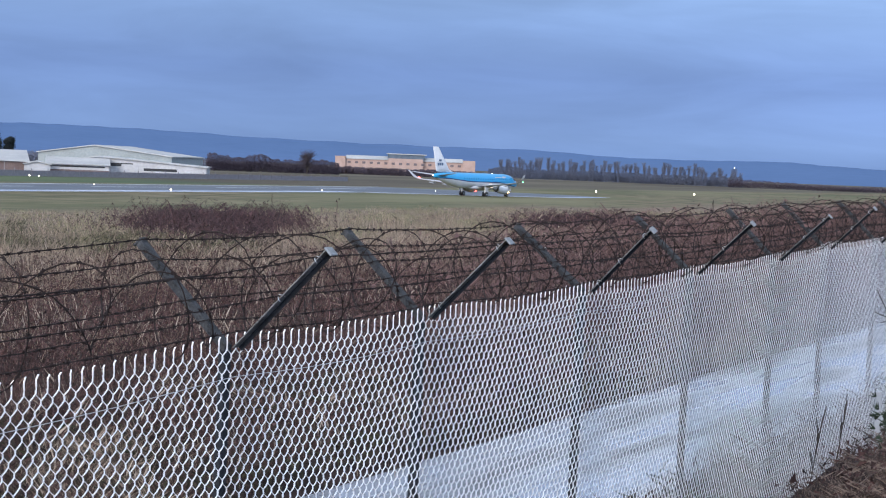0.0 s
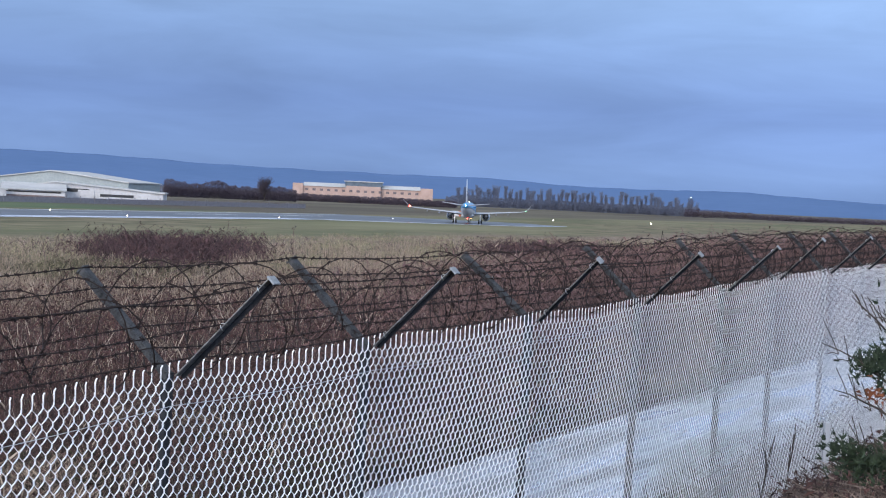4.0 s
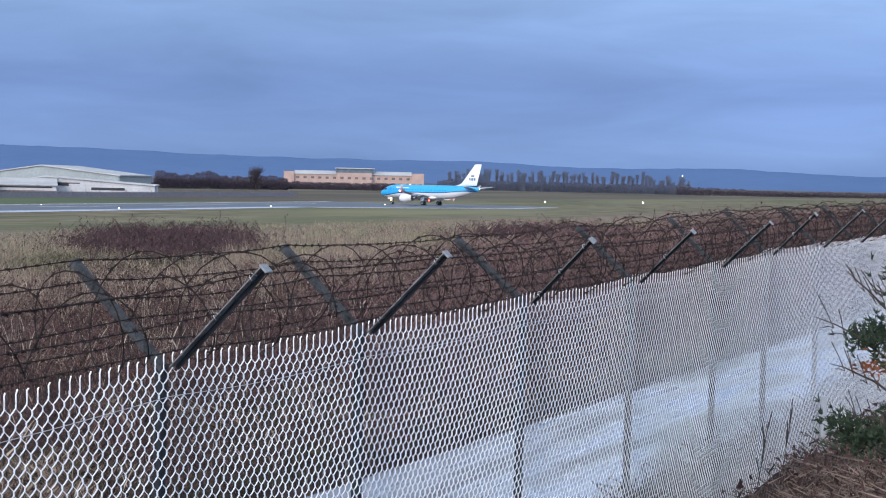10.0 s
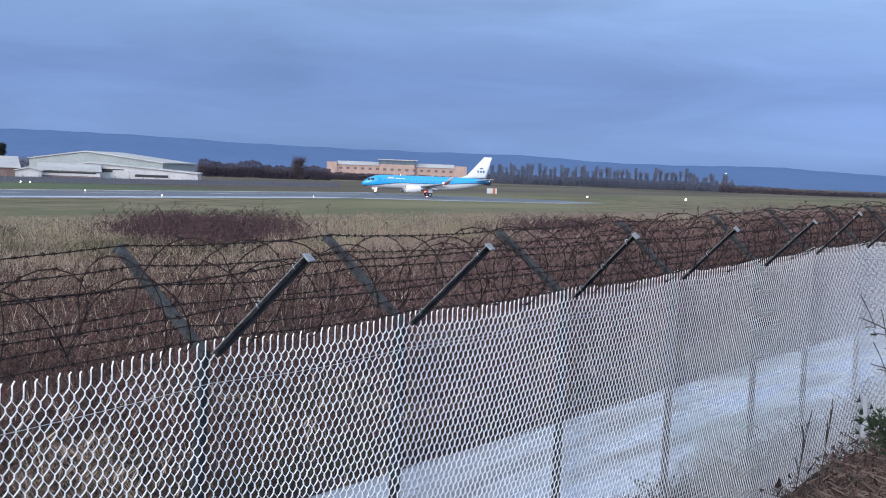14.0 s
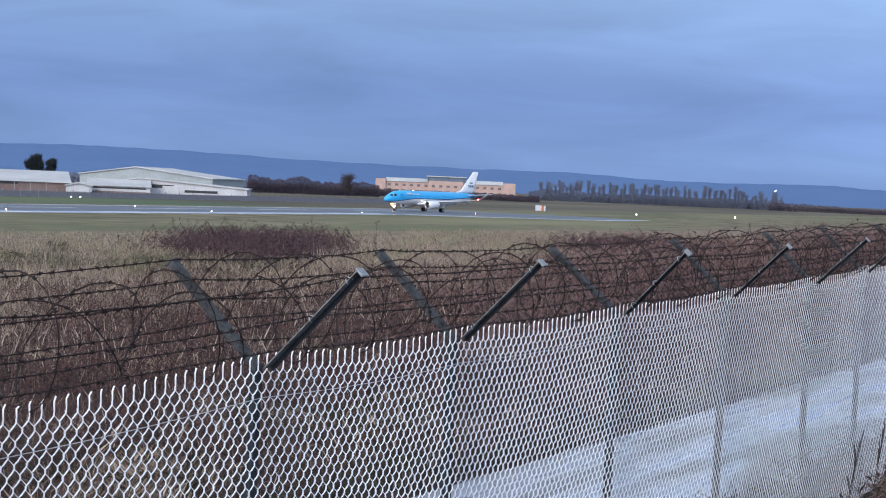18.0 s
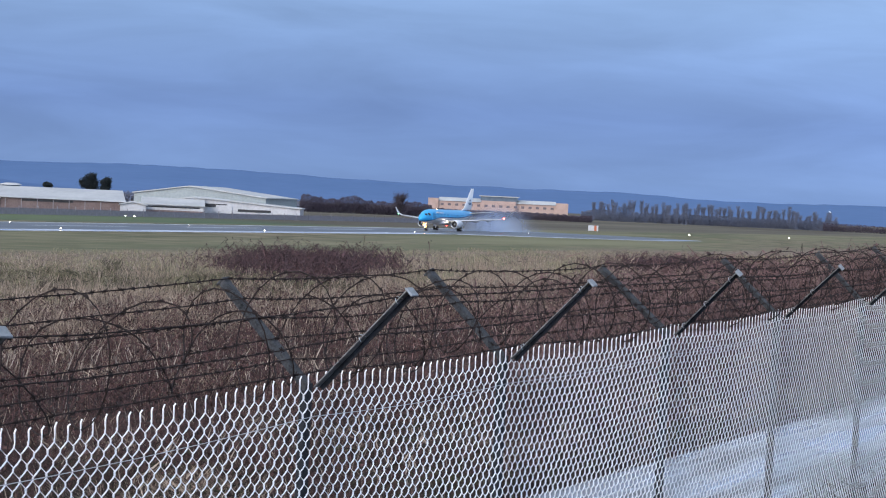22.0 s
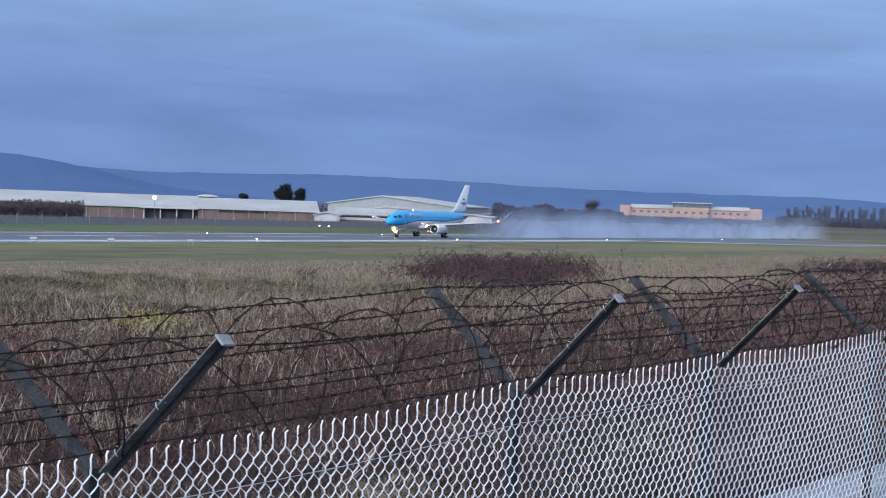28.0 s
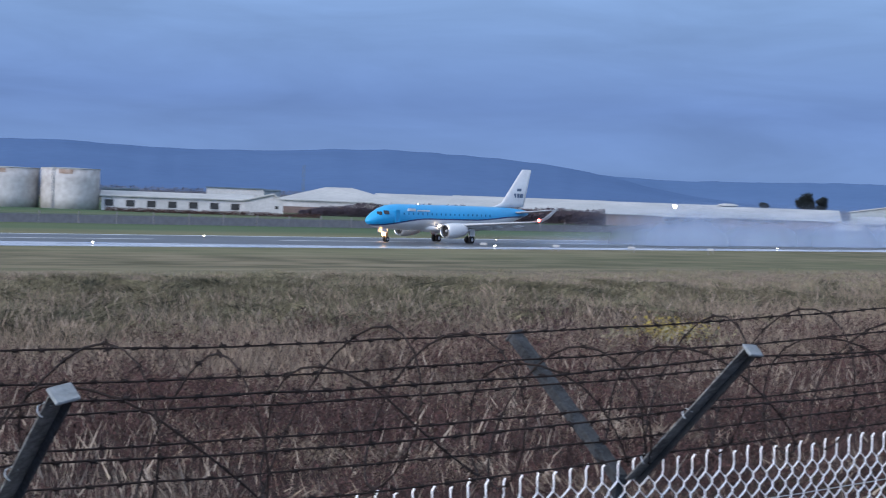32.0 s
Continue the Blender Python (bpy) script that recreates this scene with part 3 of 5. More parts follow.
        wire_part("mesh_panel", tubes(paths, gauges, 3), WIRE, fence, "pale chain-link mesh")
        lines = []
        for dz in (0.14, 1.15, 2.15):
            lines.append([at_fence(a0 + (a1 - a0) * v, FENCE_P - 0.012, z0 + (z1 - z0) * v - dz - 0.02 * math.sin(math.pi * v)) for v in np.linspace(0, 1, 7)])
        wire_part("line_wire", tubes(lines, 0.0020, 3), CLIP, fence)
    # barbed strands on both arms
    def barb(c, way, reach):
        """A knot round the wire with two crossed prongs."""
        knots.append([c - way * 0.009, c + way * 0.009])
        for _ in range(2):
            d = Vector((random.uniform(-1, 1), random.uniform(-1, 1), random.uniform(-1, 1))).normalized() * reach
            prongs.append([c - d, c + d])

    for side in (0, 1):
        for f in ((0.98, 0.79, 0.61, 0.42, 0.22), (0.90, 0.51, 0.16))[side]:
            path, knots, prongs = [], [], []
            for i in range(len(tips) - 1):
                (p0, w0), (p1, w1) = tips[i][side], tips[i + 1][side]
                q0, q1 = p0 + w0 * f + Vector((0, 0, 0.012)), p1 + w1 * f + Vector((0, 0, 0.012))
                sag = random.uniform(0.004, 0.03)
                for s in np.linspace(0, 1, 13)[:-1]:
                    path.append(q0.lerp(q1, s) - Vector((0, 0, sag * 4 * s * (1 - s))) + Vector((0, 0, random.uniform(-0.003, 0.003))))
                gap = (q1 - q0).length
                for b in range(int(gap / 0.1)):
                    s = (b + random.random() * 0.3) * 0.1 / gap
                    barb(q0.lerp(q1, s) - Vector((0, 0, sag * 4 * s * (1 - s))), (q1 - q0).normalized(), 0.015)
            wire_part("barbed_strand", joined(tubes([path], 0.0028, 4), tubes(knots, 0.0055, 4), tubes(prongs, 0.0022, 4)), RUST, fence, "rusty barbed wire strand")
    # coils of barbed wire between the arms
    for (a0, z0), (a1, z1) in zip(POSTS, POSTS[1:]):
        for layer in range(2):
            path, knots, prongs = [], [], []
            turns = max(3, round((a1 - a0) / (0.52 if layer == 0 else 1.1)))
            ph = random.uniform(0, 6.28)
            steps = turns * 20
            radius, lift = (0.25, 0.235) if layer == 0 else (0.20, 0.19)
            for s in range(steps + 1):
                q = s / steps
                ang = ph + 2 * math.pi * turns * q
                a = a0 + (a1 - a0) * q + 0.14 * math.sin(ang + 1.2) + 0.34 * noise.noise((a0 + q * 6, layer, 2.0))
                r = radius * min(1.12, 0.96 + 0.9 * noise.noise((a0 * 3 + q * turns * 0.83, 5.0, layer)))
                c = at_fence(a, FENCE_P + 0.05 + r * math.cos(ang) * 0.95, z0 + (z1 - z0) * q + lift + r * math.sin(ang) * 0.92)
                if s % 2 == 1:
                    barb(c, (c - path[-1]).normalized(), 0.013)
                path.append(c)
            wire_part("wire_coil", joined(tubes([path], 0.0032, 4), tubes(knots, 0.0055, 4), tubes(prongs, 0.0022, 4)), RUST, fence, "rusty coil of barbed wire")
    return fence


# ---- hills ----
def ridge(az, bumps, base):
    return base + sum(h * math.exp(-((az - c) / w) ** 2) for c, h, w in bumps)


def build_hill(name, dist, az0, az1, bumps, base, mat, label, rough):
    """A long wooded ridge: slope up to the crest and down behind."""
    verts, faces = [], []
    n = int((az1 - az0) / 0.25) + 1
    for i in range(n):
        az = az0 + 0.25 * i
        el = ridge(az, bumps, base) + rough * noise.fractal((az * 1.1, dist * 0.01, 0), 0.9, 2.0, 4)
        top = max(2.0, 6.33 + dist * math.tan(radians(el)))
        for d, f in ((-700, -0.02), (-420, 0.42), (-180, 0.80), (0, 1.0), (320, 0.7), (800, -0.02)):
            z = top * f + (0.05 * top * noise.noise((az * 2, d * 0.01, 3.0)) if 0 < f < 1 else 0)
            verts.append(polar(az, dist + d, z - (1.0 if f < 0 else 0)))
    for i in range(n - 1):
        for j in range(5):
            faces.append((i * 6 + j, i * 6 + j + 1, (i + 1) * 6 + j + 1, (i + 1) * 6 + j))
    return tagged(part(name, (verts, faces), mat, flat=False), label, "hill", kind="structure")


def build_hills():
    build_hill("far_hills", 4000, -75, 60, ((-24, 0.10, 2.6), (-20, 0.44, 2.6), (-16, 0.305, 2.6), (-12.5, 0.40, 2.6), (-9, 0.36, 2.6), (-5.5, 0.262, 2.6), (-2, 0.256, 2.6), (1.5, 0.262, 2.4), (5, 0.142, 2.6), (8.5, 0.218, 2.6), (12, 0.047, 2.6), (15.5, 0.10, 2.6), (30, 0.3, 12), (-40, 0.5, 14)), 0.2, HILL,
               "distant wooded ridge, blue haze in its colour", 0.03)
    build_hill("near_hill", 3100, -80, -14, ((-19.5, 0.524, 3.0), (-22.5, 0.682, 3.0), (-26, 0.892, 3.0), (-30, 0.752, 3.0), (-34, 0.755, 3.0), (-38.5, 0.8, 4.0), (-48, 0.8, 8)), 0.0, HILL2, "nearer wooded hill, haze in its dark blue colour", 0.025)


# ---- the aircraft ----
def plane_paint():
    """Light blue upper body, dark blue cheat line, off-white belly."""
    m = bpy.data.materials.new("airliner_paint")
    m.use_nodes = True
    nt = m.node_tree
    b = nt.nodes["Principled BSDF"]
    b.inputs["Roughness"].default_value, b.inputs["Coat Weight"].default_value = 0.32, 0.3
    co = nt.nodes.new("ShaderNodeTexCoord")
    sep = nt.nodes.new("ShaderNodeSeparateXYZ")
    nt.links.new(co.outputs["Object"], sep.inputs[0])

    def step(src, lo, hi, a, c):
        r = nt.nodes.new("ShaderNodeMapRange")
        r.interpolation_type = "SMOOTHSTEP"
        for k, v in (("From Min", lo), ("From Max", hi), ("To Min", a), ("To Max", c)):
            r.inputs[k].default_value = v
        nt.links.new(src, r.inputs["Value"])
        return r.outputs[0]

    def math_node(op, a, c):
        n = nt.nodes.new("ShaderNodeMath")
        n.operation = op
        for i, v in enumerate((a, c)):
            if isinstance(v, float):
                n.inputs[i].default_value = v
            else:
                nt.links.new(v, n.inputs[i])
        return n.outputs[0]

    front = step(sep.outputs["X"], 4.5, 14.6, 0.0, -0.95)
    back = step(sep.outputs["X"], -14.0, -4.0, 0.55, 0.0)
    line = math_node("ADD", math_node("ADD", front, back), 2.98)
    above = math_node("SUBTRACT", sep.outputs["Z"], line)
    ramp = nt.nodes.new("ShaderNodeValToRGB")
    e = ramp.color_ramp
    e.interpolation = "CONSTANT"
    e.elements[0].position, e.elements[0].color = 0.0, (0.72, 0.73, 0.74, 1)
    e.elements[1].position, e.elements[1].color = 0.5, (0.008, 0.035, 0.15, 1)
    third = e.elements.new(0.63)
    third.color = (0.022, 0.37, 0.72, 1)
    nt.links.new(step(above, -1.0, 1.0, 0.0, 1.0), ramp.inputs[0])
    dirt = nt.nodes.new("ShaderNodeTexNoise")
    dirt.inputs["Scale"].default_value, dirt.inputs["Detail"].default_value = 0.9, 5.0
    mx = nt.nodes.new("ShaderNodeMix")
    mx.data_type, mx.blend_type = "RGBA", "MULTIPLY"
    mx.inputs["Factor"].default_value = 0.22
    nt.links.new(co.outputs["Object"], dirt.inputs["Vector"])
    nt.links.new(ramp.outputs[0], mx.inputs["A"])
    nt.links.new(dirt.outputs[0], mx.inputs["B"])
    nt.links.new(mx.outputs["Result"], b.inputs["Base Color"])
    return m


PLANE = plane_paint()
PWHITE = material("white_aircraft_paint", (0.62, 0.63, 0.64), (0.74, 0.75, 0.76), 0.8, 0.35, 0, 0.0, coat=0.3)
PGREY = material("grey_wing_paint", (0.38, 0.39, 0.41), (0.52, 0.53, 0.55), 0.7, 0.4, 0, 0.0)
PMARK = material("grey_blue_fin_marks", (0.09, 0.13, 0.20), (0.13, 0.18, 0.26), 2, 0.4, 0, 0.0)
PGLASS = material("dark_cabin_glass", (0.01, 0.013, 0.02), (0.02, 0.025, 0.035), 2, 0.12, 0, 0.0, spec=0.7)
CABIN = material("tinted_cabin_glass", (0.02, 0.17, 0.34), (0.03, 0.20, 0.40), 2, 0.2, 0, 0.0, spec=0.6)
PMETAL = material("bare_engine_metal", (0.45, 0.45, 0.46), (0.62, 0.62, 0.63), 3, 0.3, 0.9, 0.0)
RUBBER = material("black_rubber", (0.012, 0.012, 0.013), (0.03, 0.03, 0.032), 6, 0.85, 0, 0.1)
LANDING = glowing("landing_light_glow", (1.0, 0.50, 0.16), 16.0)
WINGLIGHT = glowing("wing_light_glow", (1.0, 0.75, 0.5), 12.0)
REDLIGHT = glowing("red_nav_glow", (1.0, 0.05, 0.03), 18.0)
GREENLIGHT = glowing("green_nav_glow", (0.2, 1.0, 0.4), 5.0)
WHITELIGHT = glowing("white_strobe_glow", (1.0, 0.97, 0.9), 16.0)


def loft(sections, closed_ends=True):
    """Faces between rings of equal count."""
    bm = bmesh.new()
    rings = [[bm.verts.new(c) for c in ring] for ring in sections]
    n = len(rings[0])
    for r0, r1 in zip(rings, rings[1:]):
        for k in range(n):
            bm.faces.new((r0[k], r0[(k + 1) % n], r1[(k + 1) % n], r1[k]))
    if closed_ends:
        bm.faces.new(rings[0])
        bm.faces.new(rings[-1][::-1])
    bmesh.ops.recalc_face_normals(bm, faces=bm.faces)
    return bm


def oval(x, cz, half_w, half_h, n=28):
    return [(x, half_w * math.sin(2 * math.pi * k / n), cz + half_h * math.cos(2 * math.pi * k / n)) for k in range(n)]


def foil(root, chord, thick, up=Vector((0, 0, 1)), n=7):
    """An aerofoil ring: leading edge at root, chord along -x, thickness along up."""
    ring = []
    prof = [0.0, 0.06, 0.2, 0.4, 0.65, 0.88, 1.0]
    hs = [0.0, 0.55, 0.95, 1.0, 0.65, 0.22, 0.03]
    for f, h in zip(prof, hs):
        ring.append(Vector(root) - Vector((chord * f, 0, 0)) + up * (thick * chord * 0.55 * h))
    for f, h in list(zip(prof, hs))[-1:0:-1]:
        ring.append(Vector(root) - Vector((chord * f, 0, 0)) - up * (thick * chord * 0.45 * h))
    return ring


GEAR_BACK = 1.75          # the main gear stands this far behind the origin


def build_wing(side):
    up = Vector((0, 0, 1))
    s = [foil((3.4, side * 0.9, 2.15), 5.8, 0.13), foil((1.1, side * 4.6, 2.45), 3.7, 0.12), foil((-2.9, side * 12.4, 3.15), 1.75, 0.10),
         foil((-3.25, side * 13.1, 3.32), 1.55, 0.10, Vector((0, -side * 0.5, 0.86))), foil((-3.8, side * 13.95, 3.8), 1.15, 0.09, Vector((0, -side * 0.93, 0.35))),
         foil((-4.8, side * 14.95, 5.0), 0.5, 0.08, Vector((0, -side * 0.97, 0.2)))]
    return loft(s)


def disc(bm, c, axis, r, half, n=20):
    """A short cylinder about an axis."""
    m = Vector(axis).to_track_quat("Z", "Y").to_matrix().to_4x4()
    bmesh.ops.create_cone(bm, cap_ends=True, segments=n, radius1=r, radius2=r, depth=2 * half, matrix=Matrix.Translation(c) @ m)
    return bm


def ball(c, r):
    bm = bmesh.new()
    bmesh.ops.create_icosphere(bm, subdivisions=2, radius=r, matrix=Matrix.Translation(c))
    return bm


def build_plane():
    jet = thing("airliner", at_plane(0), "twin-engine regional airliner, light blue over white, on a wet runway", "airplane")
    st = [(14.75, 2.62, 0.06, 0.05), (14.6, 2.64, 0.34, 0.30), (14.2, 2.72, 0.66, 0.60), (13.5, 2.86, 0.98, 0.93), (12.5, 3.03, 1.27, 1.28),
          (11.2, 3.18, 1.44, 1.55), (9.5, 3.24, 1.505, 1.66), (2.0, 3.25, 1.505, 1.675), (-6.5, 3.25, 1.505, 1.675), (-9.0, 3.36, 1.42, 1.55),
          (-11.5, 3.60, 1.17, 1.27), (-13.8, 3.86, 0.82, 0.92), (-15.8, 4.07, 0.45, 0.55), (-16.9, 4.17, 0.20, 0.27)]
    body = part("fuselage", loft([oval(*s) for s in st]), PLANE, jet, "light blue and white fuselage with a dark blue line", flat=False)
    part("belly_fairing", loft([oval(5.2, 1.95, 0.3, 0.12), oval(4.0, 1.85, 1.35, 0.5), oval(0, 1.78, 1.6, 0.62), oval(-3.4, 1.85, 1.35, 0.5), oval(-4.8, 1.95, 0.3, 0.12)]),
         PWHITE, jet, flat=False)
    for side in (1, -1):
        wing = part("wing", build_wing(side), PGREY, jet, "pale grey swept wing with upturned winglet", flat=False)
        part("flap_fairing", loft([oval(-2.0, 2.05, 0.05, 0.05, 10), oval(-3.0, 2.0, 0.16, 0.22, 10), oval(-4.6, 2.05, 0.03, 0.04, 10)]), PGREY, wing, m=Matrix.Translation((0.4, side * 6.6, 0.25)), flat=False)
        part("flap_fairing", loft([oval(-2.0, 2.05, 0.05, 0.05, 10), oval(-3.0, 2.0, 0.14, 0.2, 10), oval(-4.6, 2.05, 0.03, 0.04, 10)]), PGREY, wing, m=Matrix.Translation((-0.6, side * 9.4, 0.5)), flat=False)
        part("tailplane", loft([foil((-13.0, side * 0.35, 4.15), 2.9, 0.10), foil((-16.1, side * 5.35, 4.75), 1.25, 0.09)]), PGREY, jet, "pale grey tailplane", flat=False)
        # engine
        y = side * 4.15
        eng = part("engine", loft([oval(4.3, 1.62, 0.72, 0.74), oval(4.45, 1.62, 0.80, 0.82), oval(4.2, 1.62, 0.90, 0.93), oval(3.2, 1.64, 0.99, 1.02),
                                   oval(1.8, 1.70, 0.90, 0.92), oval(0.7, 1.74, 0.68, 0.70)], False), PWHITE, jet, "white engine nacelle", m=Matrix.Translation((0, y, 0)), flat=False)
        part("intake_lip", loft([oval(4.36, 1.62, 0.70, 0.72), oval(4.52, 1.62, 0.76, 0.78), oval(4.40, 1.62, 0.84, 0.86)], False), PMETAL, eng, flat=False)
        part("fan", disc(bmesh.new(), (3.95, 0, 1.62), (1, 0, 0), 0.72, 0.05), RUBBER, eng)
        part("spinner", loft([oval(4.3, 1.62, 0.03, 0.03, 12), oval(4.15, 1.62, 0.15, 0.15, 12), oval(3.98, 1.62, 0.24, 0.24, 12)]), PGREY, eng, flat=False)
        part("exhaust", loft([oval(0.9, 1.74, 0.5, 0.5), oval(-0.1, 1.76, 0.34, 0.34), oval(-0.7, 1.76, 0.05, 0.05)]), PMETAL, eng, flat=False)
        pyl = bmesh.new()
        box(pyl, (-0.6, y - 0.13, 2.0), (3.4, y + 0.13, 2.62), 0.05)
        part("pylon", pyl, PWHITE, jet)
        # main gear
        gy = side * 2.97
        gear = part("main_gear_leg", boxed((-0.12 - GEAR_BACK, gy - 0.12, 0.5), (0.12 - GEAR_BACK, gy + 0.12, 2.2), 0.04), PWHITE, jet, "white main gear leg")
        for off in (-0.32, 0.32):
            tyre = part("tyre", disc(bmesh.new(), (-GEAR_BACK, gy + off, 0.48), (0, 1, 0), 0.48, 0.17, 24), RUBBER, gear)
            part("rim", disc(bmesh.new(), (-GEAR_BACK, gy + off + math.copysign(0.14, off), 0.48), (0, 1, 0), 0.22, 0.05, 16), PMETAL, tyre)
        part("gear_door", boxed((-0.5 - GEAR_BACK, gy + side * 0.5, 0.95), (0.5 - GEAR_BACK, gy + side * 0.54, 1.9), 0.02), PWHITE, jet)
        part("wing_light", ball((2.9, side * 1.75, 2.2), 0.20), WINGLIGHT, jet, "lit wing-root landing light")
        part("nav_light", ball((-3.3, side * 13.45, 3.42), 0.22 if side > 0 else 0.12), REDLIGHT if side > 0 else GREENLIGHT, jet, "lit wingtip light")
        # cabin windows and doors
        for k in range(20):
            x = 9.3 - k * 0.88
            if abs(x - 0.2) < 0.3:
                continue
            part("window", boxed((x - 0.11, side * 1.462 - 0.03, 3.54), (x + 0.11, side * 1.462 + 0.03, 3.84), 0.04), CABIN, body)
        part("door", boxed((10.05, side * 1.43 - 0.05, 2.45), (10.95, side * 1.43 + 0.05, 4.15), 0.1), PLANE, body)
        for k, (x0, x1, yy, zz, w2) in enumerate(((12.75, 13.45, 0.74, 3.66, 0.27), (11.85, 12.6, 1.12, 3.80, 0.29))):
            wb = boxed((x0, -0.05, -w2), (x1, 0.05, w2), 0.03)
            tilt = pose((x0 + x1) / 2, side * yy, zz, -side * -38, 0, side * -34 if k == 0 else side * -20) @ pose(-(x0 + x1) / 2, 0, 0)
            part("cockpit_window", wb, PGLASS, body, "dark cockpit window", tilt)
        # plain marks in place of lettering
        for k, (x0, x1, h) in enumerate(((7.1, 8.5, 0.34), (4.4, 6.7, 0.18))):
            part("title_bar", boxed((x0, side * 1.36 - 0.06, 4.04), (x1, side * 1.36 + 0.06, 4.04 + h)), PWHITE, body, m=pose(0, 0, 0))
        for k in range(3):
            x = -13.95 - 0.72 * k
            part("fin_mark", boxed((x - 0.25, side * 0.135 - 0.05, 6.25), (x + 0.25, side * 0.135 + 0.05, 6.82)), PMARK, jet)
        part("fin_mark", boxed((-15.25, side * 0.125 - 0.05, 7.15), (-14.35, side * 0.125 + 0.05, 7.5)), PMARK, jet)
    for side in (0.3, -0.3):
        part("windscreen", boxed((-0.04, -0.27, -0.27), (0.04, 0.27, 0.27), 0.03), PGLASS, body, "dark windscreen pane", pose(13.33, side, 3.60, 0, -50, math.copysign(20, side)))
    y_up = Vector((0, 1, 0))
    part("fin", loft([foil((-8.2, 0, 4.75), 1.2, 0.05, y_up), foil((-9.9, 0, 5.0), 6.1, 0.06, y_up), foil((-11.3, 0, 5.5), 4.85, 0.08, y_up), foil((-15.4, 0, 10.15), 2.0, 0.08, y_up)]),
         PWHITE, jet, "white tail fin with dark blue marks", flat=False)
    # nose gear
    nose = part("nose_gear_leg", boxed((10.88, -0.09, 0.4), (11.06, 0.09, 1.9), 0.03), PWHITE, jet, "white nose gear leg")
    for off in (-0.2, 0.2):
        tyre = part("tyre", disc(bmesh.new(), (11.0, off, 0.33), (0, 1, 0), 0.33, 0.1, 20), RUBBER, nose)
        part("rim", disc(bmesh.new(), (11.0, off + math.copysign(0.09, off), 0.33), (0, 1, 0), 0.15, 0.03, 14), PMETAL, tyre)
    part("gear_door", boxed((11.2, -0.42, 1.2), (12.2, -0.38, 1.75), 0.02), PWHITE, jet)
    part("gear_door", boxed((11.2, 0.38, 1.2), (12.2, 0.42, 1.75), 0.02), PWHITE, jet)
    part("landing_light", ball((11.32, 0.16, 1.55), 0.27), LANDING, nose, "lit landing light")
    part("landing_light", ball((11.32, -0.16, 1.0), 0.27), LANDING, nose, "lit landing light")
    part("light_mount", boxed((10.98, -0.36, 0.65), (11.06, 0.36, 1.85), 0.03), RUBBER, nose, "dark mounting plate")
    part("beacon", ball((-1.0, 0, 1.14), 0.16), REDLIGHT, jet, "red beacon")
    part("beacon", ball((5.2, 0, 4.96), 0.09), WINGLIGHT, jet, "pale roof beacon")
    part("tail_light", ball((-16.95, 0, 4.18), 0.1), WHITELIGHT, jet)
    return jet


# the aircraft's way: seconds, azimuth and distance of the main gear, heading
TURN = ((0.0, -0.10, 436, 34.0), (0.5, 0.03, 441, 30.5), (1.5, 0.40, 449, 24.0), (2.0, 0.55, 453, 20.5), (3.0, 0.79, 463, 12.0), (3.5, 0.88, 468, 7.5),
        (4.5, 0.95, 478, -1.5), (5.5, 0.92, 486, -8.0), (6.5, 0.86, 490, -14.6), (8.0, 0.61, 494, -27.0), (9.0, 0.40, 496, -37.0), (10.0, 0.14, 499, -49.5),
        (11.0, -0.15, 501, -63.5), (12.0, -0.46, 502, -78.5), (13.0, -0.83, 502, -90.5), (14.25, -1.22, 500, -102.0), (15.5, -1.60, 498, -112.5),
        (17.0, -2.08, 495, -127.0), (18.0, -2.38, 493, -138.0), (19.0, -2.66, 492, -148.0))
ROLL = ((20.0, 452.6), (21.0, 447.2), (22.0, 440.2), (23.0, 431.8), (24.0, 420.3), (25.5, 396.5), (26.5, 376.5), (27.5, 351.5), (28.0, 337.2),
        (29.0, 308.0), (30.0, 275.0), (31.0, 238.9), (32.0, 200.1))
ROLL_P = 182.0


def at_plane(i):
    if i < len(TURN):
        t, az, d, head = TURN[i]
        c = polar(az, d, 0.056)
    else:
        t, along = ROLL[i - len(TURN)]
        c, head = at_runway(along, ROLL_P, 0.056), -(180 - RUNWAY_AZ)
    c = c + Vector((math.sin(radians(head)), math.cos(radians(head)), 0)) * GEAR_BACK
    return pose(c.x, c.y, c.z, 0, 0, 90 - head)


def plane_rows():
    rows = []
    for i in range(len(TURN) + len(ROLL)):
        t = TURN[i][0] if i < len(TURN) else ROLL[i - len(TURN)][0]
        rows.append((t, at_plane(i)))
    return rows


